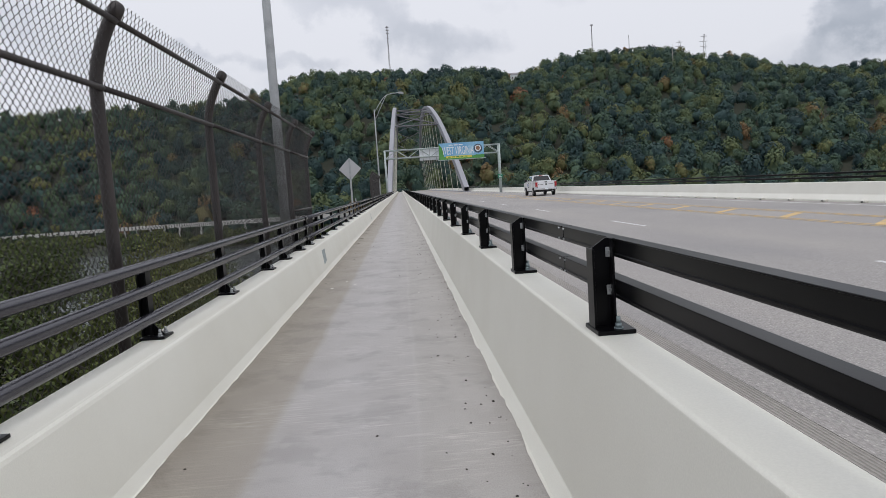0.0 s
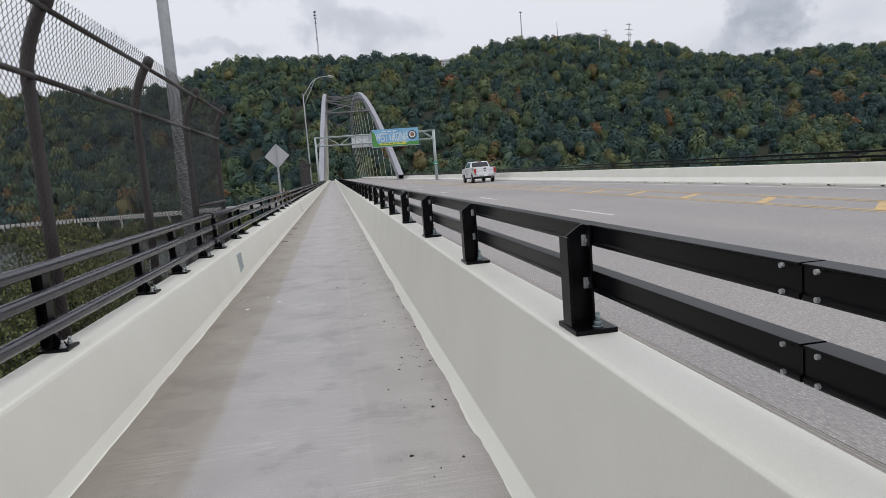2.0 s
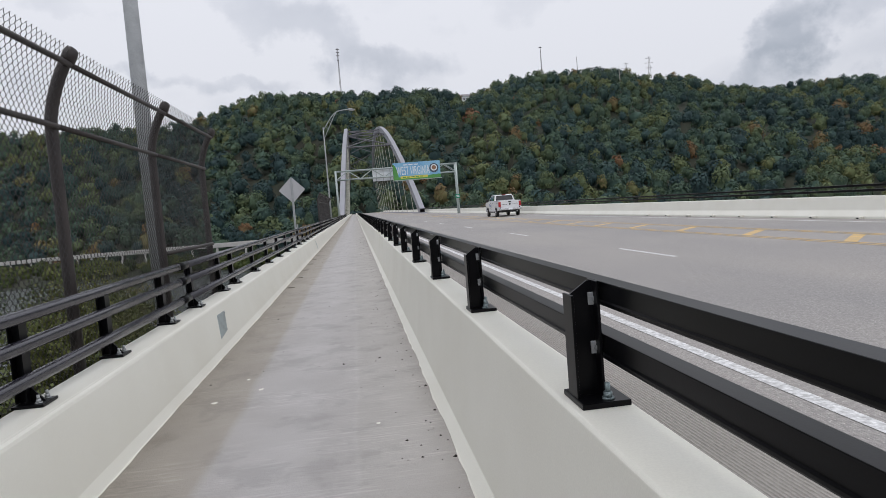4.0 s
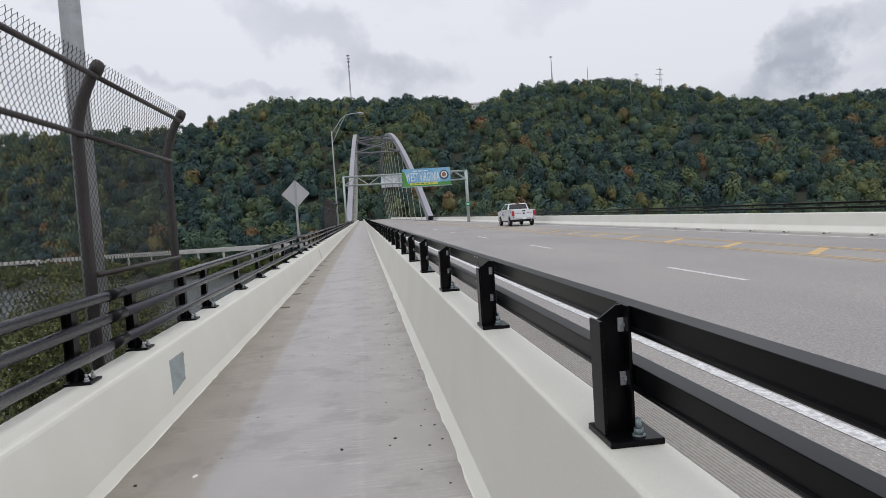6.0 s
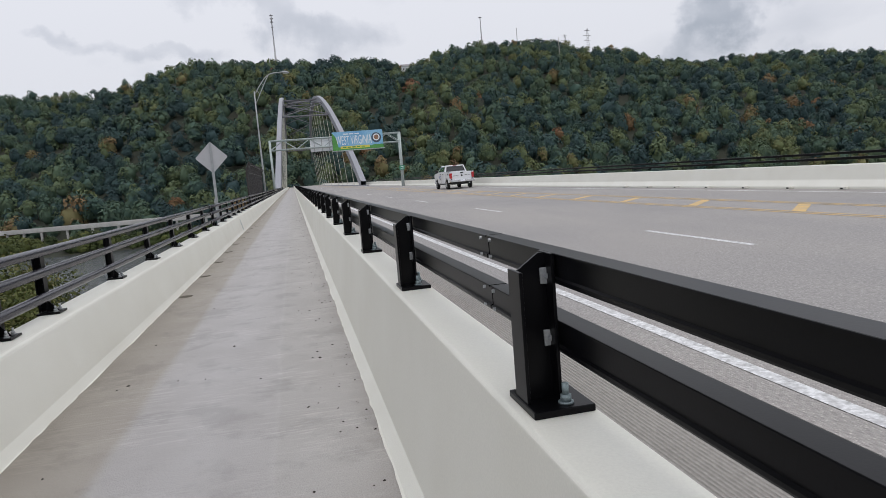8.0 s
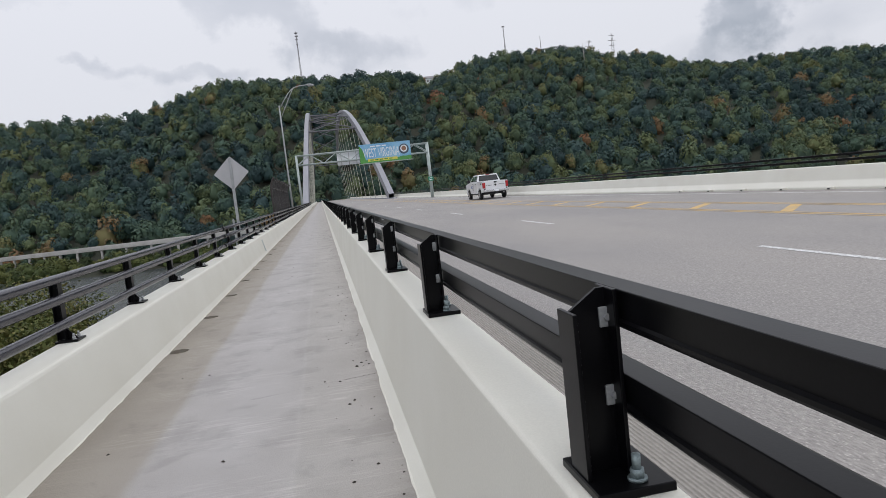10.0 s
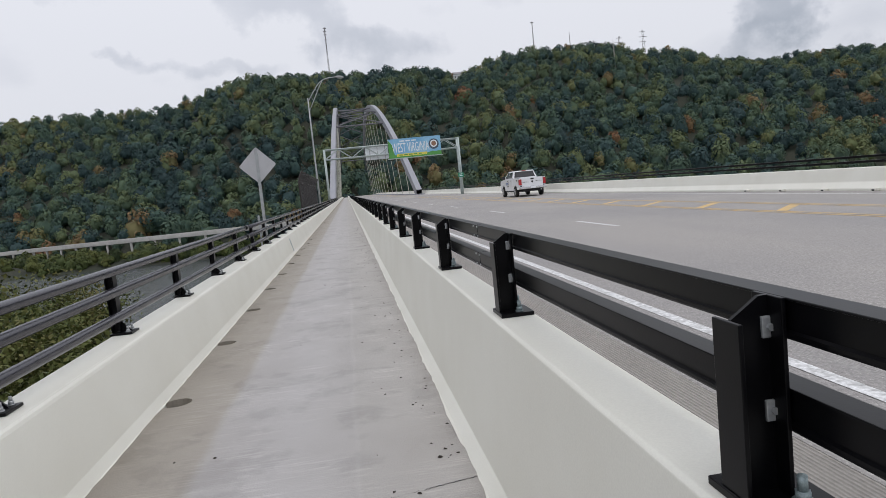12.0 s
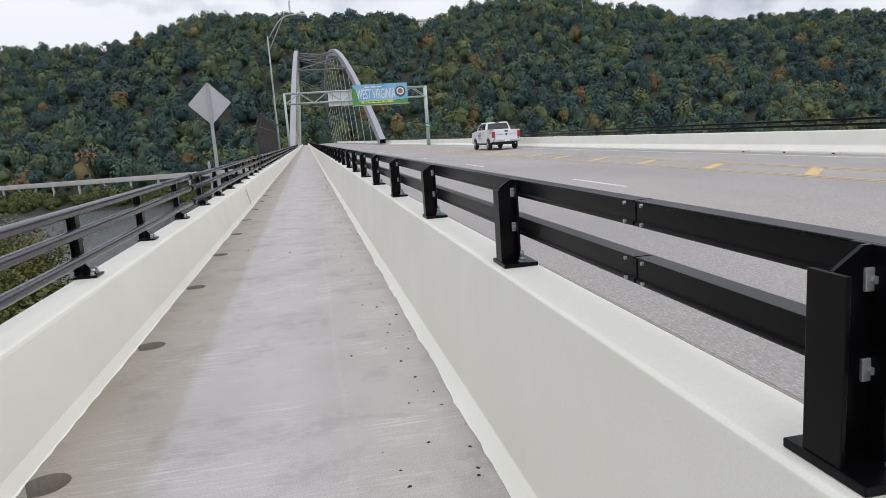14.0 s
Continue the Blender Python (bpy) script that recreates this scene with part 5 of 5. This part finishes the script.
def pickup(x, y, turn):
    t = empty("pickup_truck", (x, y, 0.083), "white crew-cab pickup truck driving on the roadway", "truck")
    t.rotation_euler = (0, 0, turn)

    def arc(yc, r, z0, n=10):
        return [(yc + r * math.cos(math.pi * (1 - k / n)), max(z0, 0.40 + r * math.sin(math.pi * (1 - k / n)))) for k in range(n + 1)]

    def slab(profile, x0, x1, bev=0.03):
        bm = bmesh.new()
        a = [bm.verts.new((x0, p, q)) for p, q in profile]
        b = [bm.verts.new((x1, p, q)) for p, q in profile]
        bm.faces.new(a)
        bm.faces.new(b[::-1])
        n = len(profile)
        for k in range(n):
            bm.faces.new((a[k], b[k], b[(k + 1) % n], a[(k + 1) % n]))
        bmesh.ops.recalc_face_normals(bm, faces=bm.faces)
        if bev:
            es = [e for e in bm.edges if abs(e.verts[0].co.x - e.verts[1].co.x) < 1e-5 and (e.verts[0].co.z + e.verts[1].co.z) > 1.7]
            bmesh.ops.bevel(bm, geom=es, offset=bev, segments=3, profile=0.5, affect="EDGES")
        return bm
    body = [(0.72, 0.48)] + [(3.68 - 0.5, 0.48)] + arc(3.68, 0.5, 0.48) + [(4.55, 0.48), (4.72, 0.62), (4.72, 1.10), (4.60, 1.26), (3.45, 1.36), (0.72, 1.36)]
    part("body", slab(body, -0.99, 0.99, 0.05), M_CAR, t)
    bed = [(-1.12, 0.58), (-0.5, 0.52)] + arc(0.0, 0.5, 0.52) + [(0.70, 0.50), (0.70, 1.36), (-1.12, 1.36)]
    for s in (-1, 1):
        part("bed_side", slab(bed, s * 0.99, s * 0.90, 0.02), M_CAR, t)
    part("bed_floor", box((-0.9, -1.1, 0.72), (0.9, 0.70, 0.80)), M_TRIM, t)
    tg = part("tailgate", box((-0.80, -1.16, 0.72), (0.80, -1.08, 1.36), 0.02), M_CAR, t)
    part("tailgate_handle", box((-0.12, -1.175, 1.22), (0.12, -1.155, 1.32), 0.008), M_TRIM, tg)
    part("badge", tube([(0, -1.16, 1.06), (0, -1.172, 1.06)], 0.075, 16), M_TRIM, tg)
    for k in range(4):
        part("print_bar", box((-0.72 + 0.12 * k, -1.163, 1.03), (-0.64 + 0.12 * k, -1.160, 1.07)), M_TRIM, tg)
        part("print_bar", box((0.25 + 0.12 * k, -1.163, 1.07), (0.34 + 0.12 * k, -1.160, 1.10)), M_TRIM, tg)
    for s in (-1, 1):
        part("tail_light", box((s * 0.90 - 0.10, -1.18, 0.86), (s * 0.90 + 0.10, -1.02, 1.28), 0.015), M_LIGHTRED, t, "red tail light")
        part("bed_rail", box((s * 0.945 - 0.05, -1.12, 1.36), (s * 0.945 + 0.05, 0.70, 1.385), 0.008), M_TRIM, t)
    # cab with sloping screens
    bm = bmesh.new()
    lo = [(-0.96, 0.74), (0.96, 0.74), (0.96, 3.62), (-0.96, 3.62)]
    hi = [(-0.76, 0.98), (0.76, 0.98), (0.76, 2.55), (-0.76, 2.55)]
    vl = [bm.verts.new((p, q, 1.34)) for p, q in lo]
    vh = [bm.verts.new((p, q, 1.93)) for p, q in hi]
    bm.faces.new(vl[::-1])
    bm.faces.new(vh)
    for k in range(4):
        bm.faces.new((vl[k], vl[(k + 1) % 4], vh[(k + 1) % 4], vh[k]))
    bmesh.ops.bevel(bm, geom=list(bm.edges), offset=0.05, segments=3, profile=0.5, affect="EDGES")
    part("cab", bm, M_CAR, t)

    def pane(name, cs):
        v = [Vector(c) for c in cs]
        n = (v[1] - v[0]).cross(v[2] - v[0]).normalized() * 0.012
        bm = bmesh.new()
        a, b = [bm.verts.new(c) for c in v], [bm.verts.new(c + n) for c in v]
        bm.faces.new(b)
        bm.faces.new(a[::-1])
        for k in range(len(v)):
            bm.faces.new((a[k], a[(k + 1) % len(v)], b[(k + 1) % len(v)], b[k]))
        part(name, bm, M_GLASS, t)
    pane("rear_window", [(-0.80, 0.782, 1.42), (0.80, 0.782, 1.42), (0.70, 0.935, 1.85), (-0.70, 0.935, 1.85)])
    pane("windscreen", [(0.84, 3.47, 1.42), (-0.84, 3.47, 1.42), (-0.70, 2.72, 1.86), (0.70, 2.72, 1.86)])
    for s in (-1, 1):
        def sx(z):
            return s * (0.96 - 0.2 * (z - 1.34) / 0.59 + 0.002)
        rear = [(sx(1.42), 0.98, 1.42), (sx(1.42), 1.98, 1.42), (sx(1.84), 1.90, 1.84), (sx(1.84), 1.15, 1.84)]
        front = [(sx(1.42), 2.08, 1.42), (sx(1.42), 3.10, 1.42), (sx(1.84), 2.45, 1.84), (sx(1.84), 2.02, 1.84)]
        for q in (rear, front):
            pane("side_window", q if s > 0 else q[::-1])
        part("mirror", box((s * 1.0 if s > 0 else -1.22, 2.95, 1.36), (1.22 if s > 0 else -1.0, 3.12, 1.60), 0.03), M_TRIM, t)
        for yy in (1.15, 2.15):
            part("door_handle", box((s * 0.99 - 0.02, yy, 1.20), (s * 0.99 + 0.02, yy + 0.18, 1.25), 0.008), M_TRIM, t)
        part("door_seam", box((s * 0.992 - 0.002, 2.02, 0.56), (s * 0.992 + 0.002, 2.035, 1.34)), M_TRIM, t)
        part("running_board", box((s * 0.95 - 0.06, 0.7, 0.36), (s * 0.95 + 0.06, 3.1, 0.43), 0.02), M_TRIM, t)
        part("door_logo", tube([(s * 0.992, 2.72, 1.02), (s * 0.998, 2.72, 1.02)], 0.12, 18), M_LOGO, t, "round blue door emblem")
        for k, z in enumerate((1.06, 0.95, 0.80)):
            part("print_bar", box((s * 0.993 - 0.002, 2.05, z - 0.03), (s * 0.993 + 0.002, 2.52, z + 0.03)), M_LOGO if k < 2 else M_TRIM, t)
    tx = text_part("lettering", "4X4", 0.15, (0, 0, 0), M_TRIM, t, 0.15)
    tx.data.transform(pose(-0.996, -0.55, 1.20, 0, 0, -90))
    part("rear_bumper", box((-0.99, -1.34, 0.55), (0.99, -1.12, 0.74), 0.04), M_CHROME, t, "chrome rear bumper")
    part("number_plate", box((-0.17, -1.352, 0.58), (0.17, -1.342, 0.72)), M_WHITE, t)
    part("hitch", box((-0.06, -1.45, 0.42), (0.06, -1.15, 0.52), 0.01), M_TRIM, t)
    part("exhaust", tube([(0.55, -1.40, 0.45), (0.55, -0.6, 0.45)], 0.045, 12), M_CHROME, t)
    part("chassis", box((-0.72, -1.0, 0.36), (0.72, 4.4, 0.70), 0.03), M_TRIM, t)
    part("front_bumper", box((-0.98, 4.60, 0.45), (0.98, 4.80, 0.72), 0.05), M_CHROME, t)
    part("brake_light", box((-0.16, 0.93, 1.89), (0.16, 0.99, 1.93), 0.01), M_LIGHTRED, t)
    for s in (-1, 1):
        part("headlight", box((s * 0.80 - 0.15, 4.62, 0.95), (s * 0.80 + 0.15, 4.74, 1.18), 0.02), M_GLASS, t)
        for yy in (0.0, 3.68):
            w = part("wheel", tube([(s * 0.93 - 0.10, yy, 0.40), (s * 0.93 + 0.10, yy, 0.40)], 0.24, 24), M_TRIM, t)
            tb = bmesh.new()
            bmesh.ops.create_circle(tb, segments=8, radius=0.001)
            tb.clear()
            R, r = 0.32, 0.095
            rings = []
            for i in range(28):
                a = 2 * math.pi * i / 28
                rings.append([tb.verts.new((s * 0.93 + 0.125 * math.copysign(abs(math.cos(b)) ** 0.6, math.cos(b)), yy + (R + r * math.copysign(abs(math.sin(b)) ** 0.7, math.sin(b)) * 0.85) * math.cos(a), 0.40 + (R + r * math.copysign(abs(math.sin(b)) ** 0.7, math.sin(b)) * 0.85) * math.sin(a))) for b in [2 * math.pi * k / 10 for k in range(10)]])
            for i in range(28):
                p, q = rings[i], rings[(i + 1) % 28]
                for k in range(10):
                    tb.faces.new((p[k], p[(k + 1) % 10], q[(k + 1) % 10], q[k]))
            bmesh.ops.recalc_face_normals(tb, faces=tb.faces)
            part("tyre", tb, M_TYRE, w, "black tyre", True)
            for k in range(6):
                a = 2 * math.pi * k / 6
                part("spoke", tube([(s * 1.04, yy, 0.40), (s * 1.04, yy + 0.23 * math.cos(a), 0.40 + 0.23 * math.sin(a))], [0.05, 0.035], 6), M_RIM, w)
    return t


M_LOGO = mat("emblem_blue", (0.02, 0.06, 0.25), 0.4, vary=0.05, scale=4, fine=40, bump=0)
pickup(13.95, 62.8, 0.0)
